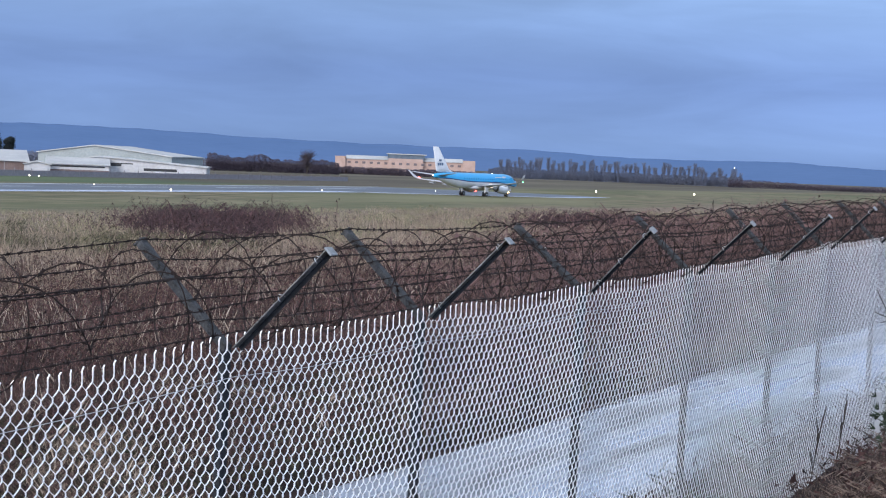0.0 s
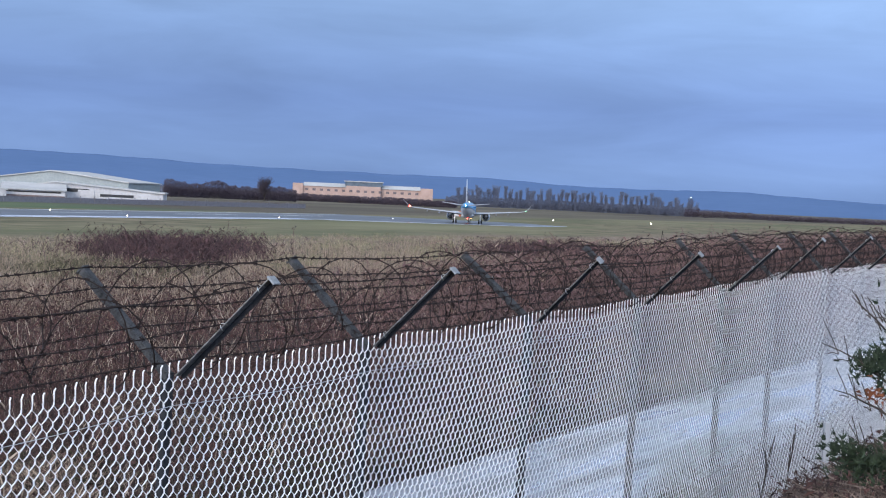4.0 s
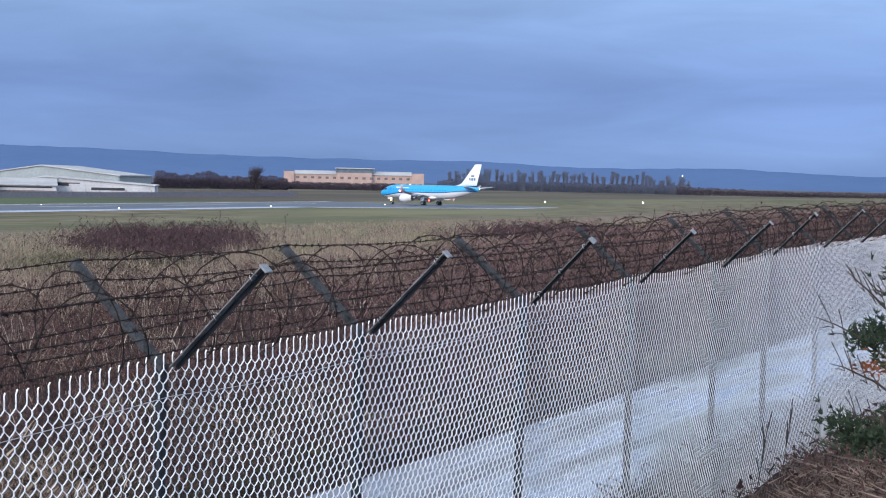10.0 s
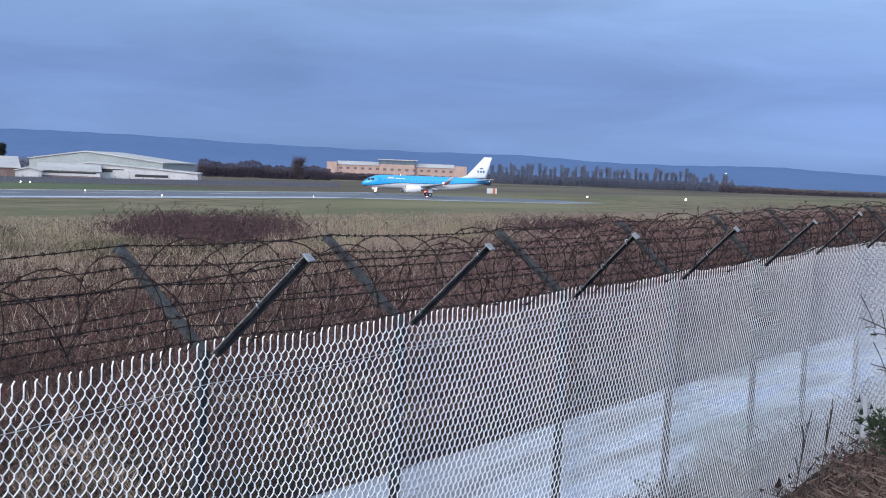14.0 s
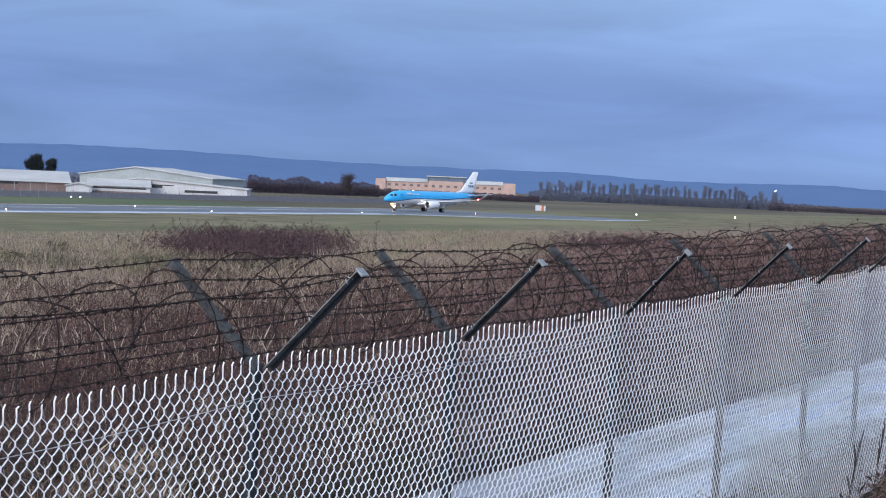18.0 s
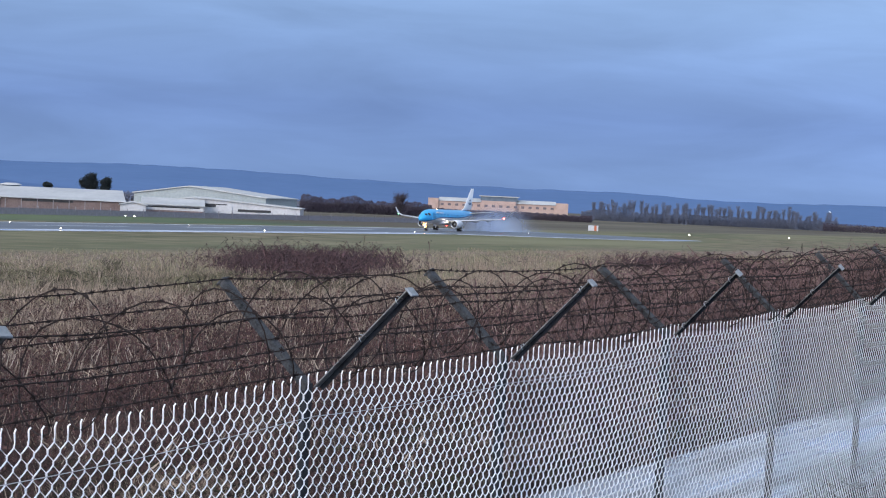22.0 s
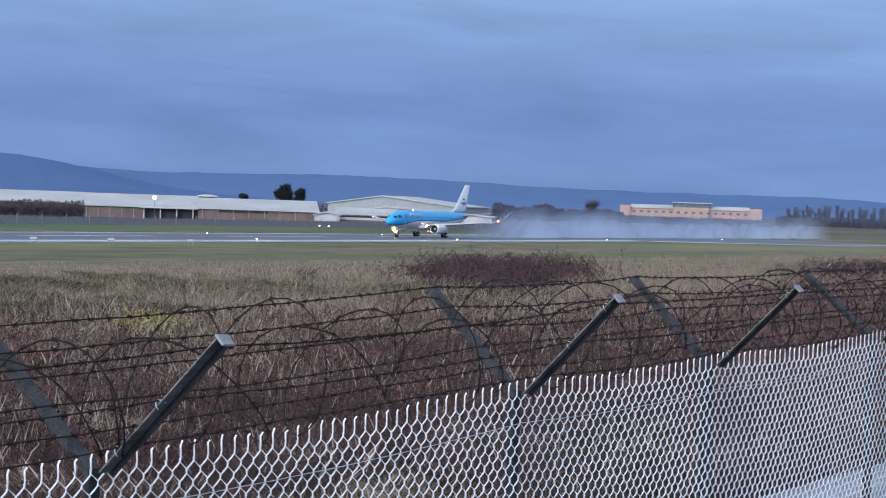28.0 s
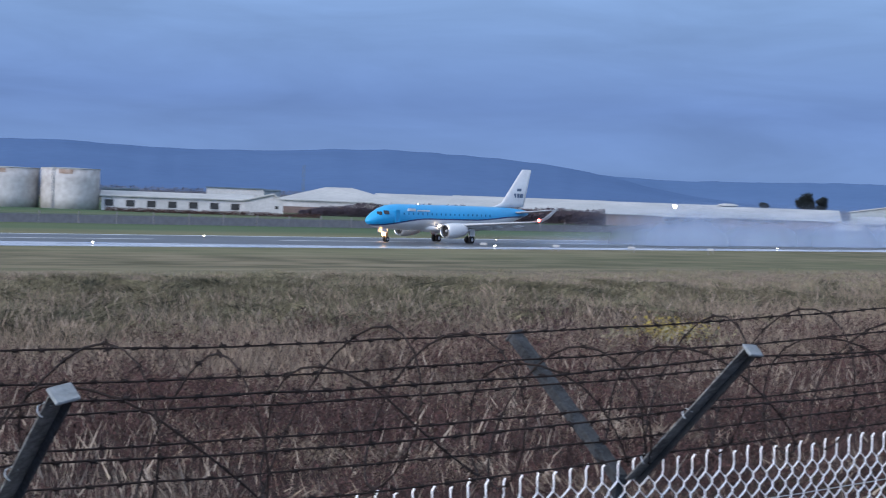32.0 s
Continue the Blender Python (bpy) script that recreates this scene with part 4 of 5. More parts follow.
# ---- far buildings ----
def gable_hall(name, az, d, width, depth, eave, apex, turn, wall, roof, label, apex_at=0.5, category="hangar"):
    """A hall with a pitched roof; local x across the gable, y away from the viewer; turn is added to the facing."""
    ob = thing(name, Matrix.Translation(polar(az, d)) @ pose(0, 0, 0, 0, 0, -az + turn), label, category)
    ax = -width / 2 + width * apex_at
    bm = bmesh.new()
    ring = [(-width / 2, 0), (width / 2, 0), (width / 2, eave), (ax, apex), (-width / 2, eave)]
    f = [bm.verts.new((x, 0, z)) for x, z in ring]
    b = [bm.verts.new((x, depth, z)) for x, z in ring]
    bm.faces.new(f)
    bm.faces.new(b[::-1])
    for i in (0, 1, 4):
        bm.faces.new((f[i], b[i], b[(i + 1) % 5], f[(i + 1) % 5]))
    bmesh.ops.recalc_face_normals(bm, faces=bm.faces)
    part("wall", bm, wall, ob)
    for x0, z0, x1, z1 in ((-width / 2 - 0.4, eave - 0.05, ax, apex + 0.02), (ax, apex + 0.02, width / 2 + 0.4, eave - 0.05)):
        bm = bmesh.new()
        lo = [bm.verts.new(c) for c in ((x0, -0.5, z0), (x1, -0.5, z1), (x1, depth + 0.5, z1), (x0, depth + 0.5, z0))]
        hi = [bm.verts.new((v.co.x, v.co.y, v.co.z + 0.3)) for v in lo]
        bm.faces.new(lo[::-1]), bm.faces.new(hi)
        for i in range(4):
            bm.faces.new((lo[i], lo[(i + 1) % 4], hi[(i + 1) % 4], hi[i]))
        bmesh.ops.recalc_face_normals(bm, faces=bm.faces)
        part("roof", bm, roof, ob)
    return ob


def long_shed(name, az0, az1, d, depth, eave, ridge_z, wall, roof, label, category="shed", hip=0.0):
    """A long low building whose roof slopes up away from the viewer between two azimuths."""
    c = polar((az0 + az1) / 2, d)
    width = 2 * d * math.tan(radians(abs(az1 - az0) / 2))
    ob = thing(name, Matrix.Translation(c) @ pose(0, 0, 0, 0, 0, -(az0 + az1) / 2), label, category)
    part("wall", boxed((-width / 2, 0, 0), (width / 2, depth, eave)), wall, ob)
    bm = bmesh.new()
    pts = [(-0.6, eave - 0.1), (depth / 2, ridge_z), (depth + 0.6, eave - 0.1)]
    for x in (-width / 2 - 0.4, width / 2 + 0.4):
        for lift in (0.25, 0.0):
            for y, z in pts:
                inset = hip if z == ridge_z else 0.0
                bm.verts.new((x - math.copysign(inset, x), y, z + lift))
    v = list(bm.verts)
    bm.faces.new((v[0], v[1], v[7], v[6])), bm.faces.new((v[1], v[2], v[8], v[7]))
    bm.faces.new((v[0], v[6], v[9], v[3])), bm.faces.new((v[2], v[5], v[11], v[8]))
    bm.faces.new((v[3], v[9], v[10], v[4])), bm.faces.new((v[4], v[10], v[11], v[5]))
    bm.faces.new((v[0], v[3], v[4], v[1])), bm.faces.new((v[1], v[4], v[5], v[2]))
    bm.faces.new((v[6], v[7], v[10], v[9])), bm.faces.new((v[7], v[8], v[11], v[10]))
    bmesh.ops.recalc_face_normals(bm, faces=bm.faces)
    part("roof", bm, roof, ob)
    return ob, width


def wall_piece(parent, name, x0, x1, z0, z1, mat, proud=0.12, y=0.0, label=""):
    return part(name, boxed((x0, y - proud, z0), (x1, y + 0.05, z1)), mat, parent, label)


def build_hangars():
    h = gable_hall("hangar", -10.42, 600, 39.5, 46, 5.5, 8.0, -14, CLAD, SHEET, "large grey-green gabled hangar with pale roof", 0.42)
    h = gable_hall("hangar", -9.75, 560, 42, 30, 3.0, 4.9, -4, WHITEWALL, SHEET, "low wide workshop with pale sheet roof", 0.30)
    wall_piece(h, "dark_band", -8, 1, 2.6, 3.5, DARK)
    wall_piece(h, "dark_band", 4, 13, 1.6, 2.3, DARK)
    wall_piece(h, "sliding_door", -2, 2.4, 0.1, 3.2, WHITEWALL, 0.3)
    h, w = long_shed("shed", -12.0, -10.3, 548, 26, 2.7, 4.3, WHITEWALL, SHEET, "low workshop wing with pale sheet roof")
    wall_piece(h, "brick_base", -w / 2, w / 2, 0, 1.3, DARKBRICK, 0.14)
    # the shadow under the eave, set on the wall as a dark band
    wall_piece(h, "dark_band", -w / 2 + 1, w / 2 - 1, 2.0, 2.35, DARK)
    h, w = long_shed("shed", -15.85, -12.5, 530, 60, 3.1, 5.7, DARKBRICK, SHEET, "long low brick workshop with pale sheet roof")
    for k in range(7):
        wall_piece(h, "pier", -w / 2 + 4 * k + 1, -w / 2 + 4 * k + 1.2, 0, 3.0, LOWWALL, 0.2)
    wall_piece(h, "dark_band", -w / 2 + 5, -w / 2 + 18, 2.3, 2.85, DARK)
    h = gable_hall("white_annexe", -12.25, 528, 6.5, 18, 2.4, 3.1, 0, WHITEWALL, SHEET, "small white rendered annexe", 0.5, "annexe")
    wall_piece(h, "door", 0.4, 2.6, 0.0, 2.1, WHITEWALL, 0.2)
    h, w = long_shed("shed", -19.05, -15.75, 532, 64, 3.0, 6.0, DARKBRICK, SHEET, "long low brick workshop with pale sheet roof")
    wall_piece(h, "dark_opening", w / 2 - 15, w / 2 - 2, 0.1, 2.6, DARK, 0.14)
    for k in range(4):
        wall_piece(h, "canopy_post", w / 2 - 15 + 4.2 * k, w / 2 - 14.75 + 4.2 * k, 0, 2.75, WHITEWALL, 1.6)
    part("canopy", boxed((w / 2 - 16, -2.2, 2.76), (w / 2 - 1, 0.0, 2.95)), SHEET, h, "pale canopy roof")
    for k in range(5):
        wall_piece(h, "pier", -w / 2 + 3 * k + 1, -w / 2 + 3 * k + 1.25, 0, 2.6, LOWWALL, 0.2)
    h, w = long_shed("shed", -23.4, -18.9, 540, 70, 3.3, 6.1, DARKBRICK, SHEET, "long low works building with pale roof")
    h, w = long_shed("shed", -25.5, -23.3, 542, 70, 3.2, 5.9, WHITEWALL, SHEET, "long low works building with pale roof")
    h, w = long_shed("hall", -28.3, -24.7, 552, 46, 3.5, 7.1, WHITEWALL, SHEET, "pale hip-roofed works hall with brick base", "hall", 14.0)
    wall_piece(h, "brick_base", -w / 2 + 0.1, w / 2 - 0.1, 0, 1.8, DARKBRICK)
    for az, d, r, z in ((-15.6, 562, 3.0, 6.2),):
        t = thing("roof_ventilator", Matrix.Translation(polar(az, d, 5.2)), "low domed roof ventilator, dark metal", "ventilator")
        part("drum", disc(bmesh.new(), (0, 0, 0.4), (0, 0, 1), r * 0.8, 0.6, 20), SLATE, t)
        part("cap", loft([[(r * q * math.sin(2 * math.pi * k / 20), r * q * math.cos(2 * math.pi * k / 20), zz) for k in range(20)] for q, zz in ((1, 1.0), (0.9, 1.3), (0.4, 1.6))]), SHEET, t)
    # white store with a row of dark doors
    h, w = long_shed("store", -33.1, -28.9, 480, 16, 3.35, 4.35, WHITEWALL, SHEET, "long white store with a row of dark doors", "store")
    for k in range(7):
        x = -w / 2 + 0.8 + k * (w - 4) / 6.4
        wall_piece(h, "door", x, x + 2.0, 1.0, 2.5, DARK, 0.1)
    h = gable_hall("white_annexe", -28.6, 478, 9.0, 16, 3.3, 4.9, 0, WHITEWALL, SHEET, "white gabled end of the store", 0.75, "annexe")
    wall_piece(h, "window", 2.6, 3.4, 1.6, 2.3, DARK, 0.1)
    for az0, az1, d, z0, z1, mt, lab in ((-33.1, -32.1, 560, 0, 5.1, SLATE, "dark flat-roofed block behind the store"), (-30.2, -28.6, 640, 0, 6.3, WHITEWALL, "pale flat-roofed block behind the store"),
                                         (-28.6, -28.15, 560, 0, 6.1, SLATE, "dark blue plant room block on the works")):
        c = polar((az0 + az1) / 2, d)
        w = d * radians(az1 - az0)
        t = thing("flat_roof_block", Matrix.Translation(c) @ pose(0, 0, 0, 0, 0, -(az0 + az1) / 2), lab, "building")
        part("wall", boxed((-w / 2, 0, 0), (w / 2, 10, z1 - 0.4)), mt, t)
        part("roof", boxed((-w / 2 - 0.3, -0.3, z1 - 0.39), (w / 2 + 0.3, 10.3, z1)), SLATE, t)


def build_tanks():
    for az, d, r, z in ((-33.96, 482, 6.8, 9.3), (-35.75, 486, 8.1, 9.1), (-38.2, 484, 6.6, 9.0)):
        t = thing("storage_tank", Matrix.Translation(polar(az, d)), "tall stained off-white cylindrical storage tank", "tank", "storage tanks")
        n = 40
        ring = lambda q, zz: [(q * math.sin(2 * math.pi * k / n), q * math.cos(2 * math.pi * k / n), zz) for k in range(n)]
        part("shell", loft([ring(r, 0), ring(r, z * 0.33), ring(r, z * 0.66), ring(r, z - 0.02)]), TANK, t, flat=False)
        for k in (1, 2, 3):
            part("hoop", loft([ring(r + 0.03, z / 4 * k), ring(r + 0.03, z / 4 * k + 0.08)], False), TANK, t, flat=False)
        part("roof", loft([ring(r + 0.12, z - 0.02), ring(r + 0.12, z + 0.1), ring(r * 0.5, z + 0.2), ring(0.2, z + 0.26)]), SHEET, t)
        arc = [radians(10 + 4 * k) for k in range(8)]
        part("rust_patch", loft([[((r + 0.03) * math.sin(q), -(r + 0.03) * math.cos(q), zz) for q in arc] for zz in (z - 1.2, z - 0.2)], False),
             material("rust_stain", (0.22, 0.12, 0.075), (0.48, 0.40, 0.35), 0.8, 0.9, 0, 0.0), t, "rust stain below the rim")
        lad = bmesh.new()
        for s in (-0.25, 0.25):
            box(lad, (s - 0.04, -r - 0.22, 0), (s + 0.04, -r - 0.14, z + 0.8))
        for k in range(18):
            box(lad, (-0.25, -r - 0.2, 0.5 * k + 0.3), (0.25, -r - 0.16, 0.5 * k + 0.34))
        part("ladder", lad, SLATE, t)


def build_terminal():
    """The orange-brick two-storey building beyond the airfield."""
    d = 1090
    w = d * radians(3.94)
    t = thing("brick_building", Matrix.Translation(polar(-2.05, d)) @ pose(0, 0, 0, 0, 0, 2.05), "long two-storey orange-brick building with grey roof", "building")
    blocks = ((-w / 2, -w / 2 + 5.5, 9.3, -1.5), (w / 2 - 6.5, w / 2, 9.3, -1.5), (-9, 9.5, 9.0, -2.5))
    part("wall", boxed((-w / 2 + 5.4, 0, 0), (w / 2 - 6.4, 14, 8.0)), BRICK, t)
    for x0, x1, z, y in blocks:
        part("wall", boxed((x0, y, 0), (x1, 14.5, z)), BRICK, t)
    for x0, x1 in ((-w / 2 + 5.6, -9.2), (9.7, w / 2 - 6.6)):
        bm = bmesh.new()
        v = [bm.verts.new(c) for c in ((x0, -0.6, 8.0), (x1, -0.6, 8.0), (x1, 7, 10.0), (x0, 7, 10.0), (x1, 14, 8.0), (x0, 14, 8.0))]
        bm.faces.new((v[0], v[1], v[2], v[3])), bm.faces.new((v[3], v[2], v[4], v[5])), bm.faces.new((v[0], v[3], v[5])), bm.faces.new((v[1], v[4], v[2])), bm.faces.new((v[0], v[5], v[4], v[1]))
        bmesh.ops.recalc_face_normals(bm, faces=bm.faces)
        part("roof", bm, SHEET, t, "pale grey metal roof")
    part("roof_lantern", boxed((-9.5, 1, 9.02), (10.5, 12, 11.2)), SLATE, t, "glazed plant storey with flat roof")
    part("roof", boxed((-10.2, 0.2, 11.22), (11.2, 12.8, 11.7)), SHEET, t)
    for z in (2.6, 5.6):
        for k in range(16):
            x = -w / 2 + 7.5 + k * (w - 16) / 15
            win = part("window", boxed((x - 0.85, -0.08 if not -9.5 < x < 10 else -2.6, z), (x + 0.85, 0.1 if not -9.5 < x < 10 else -2.4, z + 1.2)), MUTED, t)
    return t


def build_low_wall():
    """The far boundary fence of the airfield, in bays."""
    random.seed(8)
    for k in range(62):
        w, gap = 7.2, 7.3
        t = thing("boundary_fence", Matrix.Translation(at_runway(150 + gap * k, 250)) @ pose(0, 0, 0, 0, 0, 90 - RUNWAY_AZ), "low grey boundary fence bay beyond the runway", "fence", "boundary fence bays")
        part("post", boxed((-w / 2, -0.05, 0), (-w / 2 + 0.14, 0.09, 1.9)), LOWWALL, t)
        part("infill", boxed((-w / 2 + 0.15, 0, 0.05), (w / 2, 0.04, 1.35)), LOWWALL, t, "grey close-mesh infill")
        part("rail", boxed((-w / 2 + 0.15, -0.03, 1.45), (w / 2, 0.07, 1.5)), LOWWALL, t)


# ---- airfield lights and signs ----
def light_unit(loc, glow, size=0.28, label="small white runway edge light on a short stem", group="runway edge lights"):
    t = thing("runway_light", Matrix.Translation(loc), label, "light", group)
    part("stem", disc(bmesh.new(), (0, 0, 0.12), (0, 0, 1), 0.06, 0.13, 8), LOWWALL, t)
    part("lens", ball((0, 0, 0.25 + size * 0.5), size), glow, t, "lit lens")
    return t


def build_lights():
    for along in (65, 126.6, 188, 250.4, 313.8, 379.3, 446):
        light_unit(at_runway(along, 164.0, 0.0), EDGEGLOW, 0.11)
    for along in (161, 214.6, 271, 327.7):
        light_unit(at_runway(along, 187.0, 0.06), EDGEGLOW, 0.09)
    for az, d, s in ((-6.75, 650, 0.25), (-6.5, 650, 0.25), (3.34, 610, 0.22), (6.08, 650, 0.25), (-12.2, 470, 0.15), (-12.45, 470, 0.15)):
        light_unit(polar(az, d, 0.0), EDGEGLOW, s, "white approach light unit in the grass", "approach lights")
    for az, d in ((-20.36, 246), (-18.24, 252), (-16.04, 258), (-22.4, 243)):
        t = thing("approach_indicator", Matrix.Translation(polar(az, d)) @ pose(0, 0, 0, 0, 0, -az), "small white light box on thin legs by the runway", "light box", "approach indicator boxes")
        part("housing", boxed((-0.4, -0.4, 0.5), (0.4, 0.5, 0.8), 0.05), WHITEWALL, t)
        for x in (-0.3, 0.3):
            for y in (-0.3, 0.4):
                part("leg", boxed((x - 0.03, y - 0.03, -0.05), (x + 0.03, y + 0.03, 0.51)), LOWWALL, t)
    # red and white marker board
    t = thing("marker_board", Matrix.Translation(polar(0.65, 600)) @ pose(0, 0, 0, 0, 0, -0.65), "white marker board with an orange-red end panel on posts", "sign")
    for x0, x1, z0, z1, mt in ((-1.5, 0.29, 0.35, 1.9, WHITEWALL), (0.3, 0.99, 0.35, 1.9, SIGNRED), (1.0, 1.5, 0.35, 1.9, WHITEWALL)):
        part("panel", boxed((x0, -0.05, z0), (x1, 0.05, z1)), mt, t)
    for x in (-1.2, 1.2):
        part("post", boxed((x - 0.06, 0.06, 0), (x + 0.06, 0.16, 1.8)), LOWWALL, t)
    # yard lamps on masts
    for az, d, z, s in ((-17.06, 528, 5.5, 0.5), (7.16, 3300, 21.0, 0.75)):
        t = thing("yard_lamp", Matrix.Translation(polar(az, d)), "lit yard lamp on a thin mast", "lamp", "yard lamps")
        part("mast", disc(bmesh.new(), (0, 0, z / 2), (0, 0, 1), 0.05, z / 2, 8), SLATE, t)
        part("lamp_head", ball((0, -0.3, z), s), LAMPGLOW, t, "glowing lamp head")
    t = thing("radio_mast", Matrix.Translation(polar(-27.5, 640)), "thin dark lattice radio mast", "mast")
    bm = bmesh.new()
    for x, y in ((-0.3, -0.3), (0.3, -0.3), (0, 0.3)):
        box(bm, (x - 0.06, y - 0.06, 0), (x + 0.06, y + 0.06, 14.2))
    for k in range(14):
        box(bm, (-0.32, -0.32, 0.5 + k), (0.32, -0.26, 0.56 + k))
    part("lattice", bm, SLATE, t)


# ---- trees and hedges ----
def bare_tree(name, loc, height, spread, count, mat, label, seed, group="", trunk=0.02, upright=0.5, wood=None):
    """Trunk with limbs and a crown of many thin twigs."""
    rnd = random.Random(seed)
    t = thing(name, Matrix.Translation(loc), label, "tree", group)
    part("trunk", tubes_bm([[(0, 0, -0.2), (0.1, 0, height * 0.3), (rnd.uniform(-.3, .3), 0.1, height * 0.75)]], [trunk * height, trunk * 0.7 * height, trunk * 0.25 * height], 6), wood or BARK, t)
    limbs, twigs = [], []
    for k in range(count):
        ang = rnd.uniform(0, 2 * math.pi)
        z0 = height * rnd.uniform(0.18, 0.7)
        tip = Vector((math.cos(ang) * spread * rnd.uniform(0.3, 1), math.sin(ang) * spread * rnd.uniform(0.3, 1), min(height, z0 + height * rnd.uniform(0.12, 0.5) * (0.6 + upright))))
        base = Vector((0, 0, z0))
        mid = base.lerp(tip, 0.5) + Vector((0, 0, -0.03 * height))
        limbs.append([base, mid, tip])
        for j in range(7):
            s = base.lerp(tip, rnd.uniform(0.35, 1))
            e = s + Vector((rnd.uniform(-1, 1), rnd.uniform(-1, 1), rnd.uniform(-0.2, 1.2))).normalized() * spread * rnd.uniform(0.2, 0.5)
            twigs.append([s, s.lerp(e, 0.5) + Vector((0, 0, 0.04 * spread)), e])
    wire_part("branchwork", tubes(limbs, height * 0.005, 3), wood or BARK, t)
    wire_part("crown", tubes(twigs, height * 0.0045, 3), mat, t, "tangle of bare twigs")
    return t


def tubes_bm(paths, radius, sides):
    v, f = tubes(paths, radius, sides)
    return [tuple(c) for c in v], [tuple(int(i) for i in q) for q in f]


def hedge(name, az0, az1, d0, d1, h0, h1, seed, mat, label, density=1.0, size=1.0, deep=4.0):
    """A bank of twiggy scrub between two azimuths: many thin crossing stems and clumps."""
    rnd = random.Random(seed)
    n = int(abs(az1 - az0) * d0 / 57.3 * 9 * density)
    verts, faces = [], []
    for k in range(n):
        f = rnd.random()
        az = az0 + (az1 - az0) * f
        d = d0 + (d1 - d0) * f + rnd.uniform(-deep, deep)
        top = (h0 + (h1 - h0) * f) * (0.84 + 0.16 * noise.noise((az * 1.7, 0.3, seed)) + 0.14 * noise.noise((az * 9.0, d * 0.02, seed)))
        z = top * rnd.random() ** 0.7
        c = polar(az, d, z)
        s = rnd.uniform(0.35, 0.9) * size * (1.0 if d0 < 700 else 1.6) * (2.0 if z < 0.6 * top else 1.0)
        for _ in range(2):
            u = Vector((rnd.uniform(-1, 1), rnd.uniform(-1, 1), rnd.uniform(-1, 1))).normalized() * s
            w = Vector((rnd.uniform(-1, 1), rnd.uniform(-1, 1), rnd.uniform(-0.6, 1))).normalized() * s
            i = len(verts)
            verts += [c - u, c + u * 0.2 + w * 0.22, c + u]
            faces.append((i, i + 1, i + 2))
    ob = wire_part(name, (np.array(verts), np.array(faces)), mat, None, "", False)
    return tagged(ob, label, "hedge", kind="stuff")


def build_trees():
    hedge("scrub_hedge", -26.0, -19.0, 512, 512, 4.0, 4.9, 3, TWIG, "dark bare scrub hedge before the works", 26, 0.55, 3)
    hedge("scrub_hedge", -27.6, -25.8, 512, 512, 1.4, 4.2, 13, TWIG, "dark bare scrub hedge before the works", 24, 0.55, 3)
    hedge("scrub_hedge", -33.0, -27.0, 462, 466, 1.1, 1.0, 4, BRAMBLE, "low dark scrub by the store", 8, 0.4, 2)
    hedge("scrub_hedge", -7.6, -3.9, 900, 960, 8.6, 6.8, 5, TWIG, "dark leafless thicket beside the brick building", 34, 0.45, 6)
    hedge("scrub_hedge", -4.1, 0.6, 1050, 1060, 4.4, 4.0, 6, TWIG, "low bare hedge before the brick building", 26, 0.42)
    hedge("scrub_hedge", 0.3, 7.4, 1300, 1300, 7.5, 7.0, 9, FARTWIG, "bare undergrowth, haze in its colour, below the row of trees", 26, 0.5)
    hedge("scrub_hedge", 7.0, 10.6, 1250, 1300, 6.0, 3.2, 7, TWIG, "low dark hedgerow at the airfield edge", 10, 0.5)
    hedge("scrub_hedge", 10.4, 18, 1300, 1400, 4.0, 5.0, 8, TWIG, "low dark hedgerow at the airfield edge", 8, 0.5)
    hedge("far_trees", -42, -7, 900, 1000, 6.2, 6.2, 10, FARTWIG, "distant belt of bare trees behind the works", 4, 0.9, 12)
    for k in range(78):
        az = 0.6 + 0.087 * k + random.Random(k).uniform(-0.07, 0.07)
        h = random.Random(k + 40).uniform(9.5, 14.0) * (0.85 if k > 63 else 1)
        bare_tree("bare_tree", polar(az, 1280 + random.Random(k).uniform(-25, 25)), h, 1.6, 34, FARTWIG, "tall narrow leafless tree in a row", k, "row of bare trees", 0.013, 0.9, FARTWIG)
    bare_tree("bare_tree", polar(-4.8, 890), 9.8, 3.8, 130, TWIG, "rounded leafless tree above the thicket", 77, "", 0.03)
    for i, (az, h, s) in enumerate(((-13.50, 10.6, 2.9), (-13.02, 9.6, 2.1), (-14.6, 8.2, 1.4))):
        pine(polar(az, 640), h, s, i)


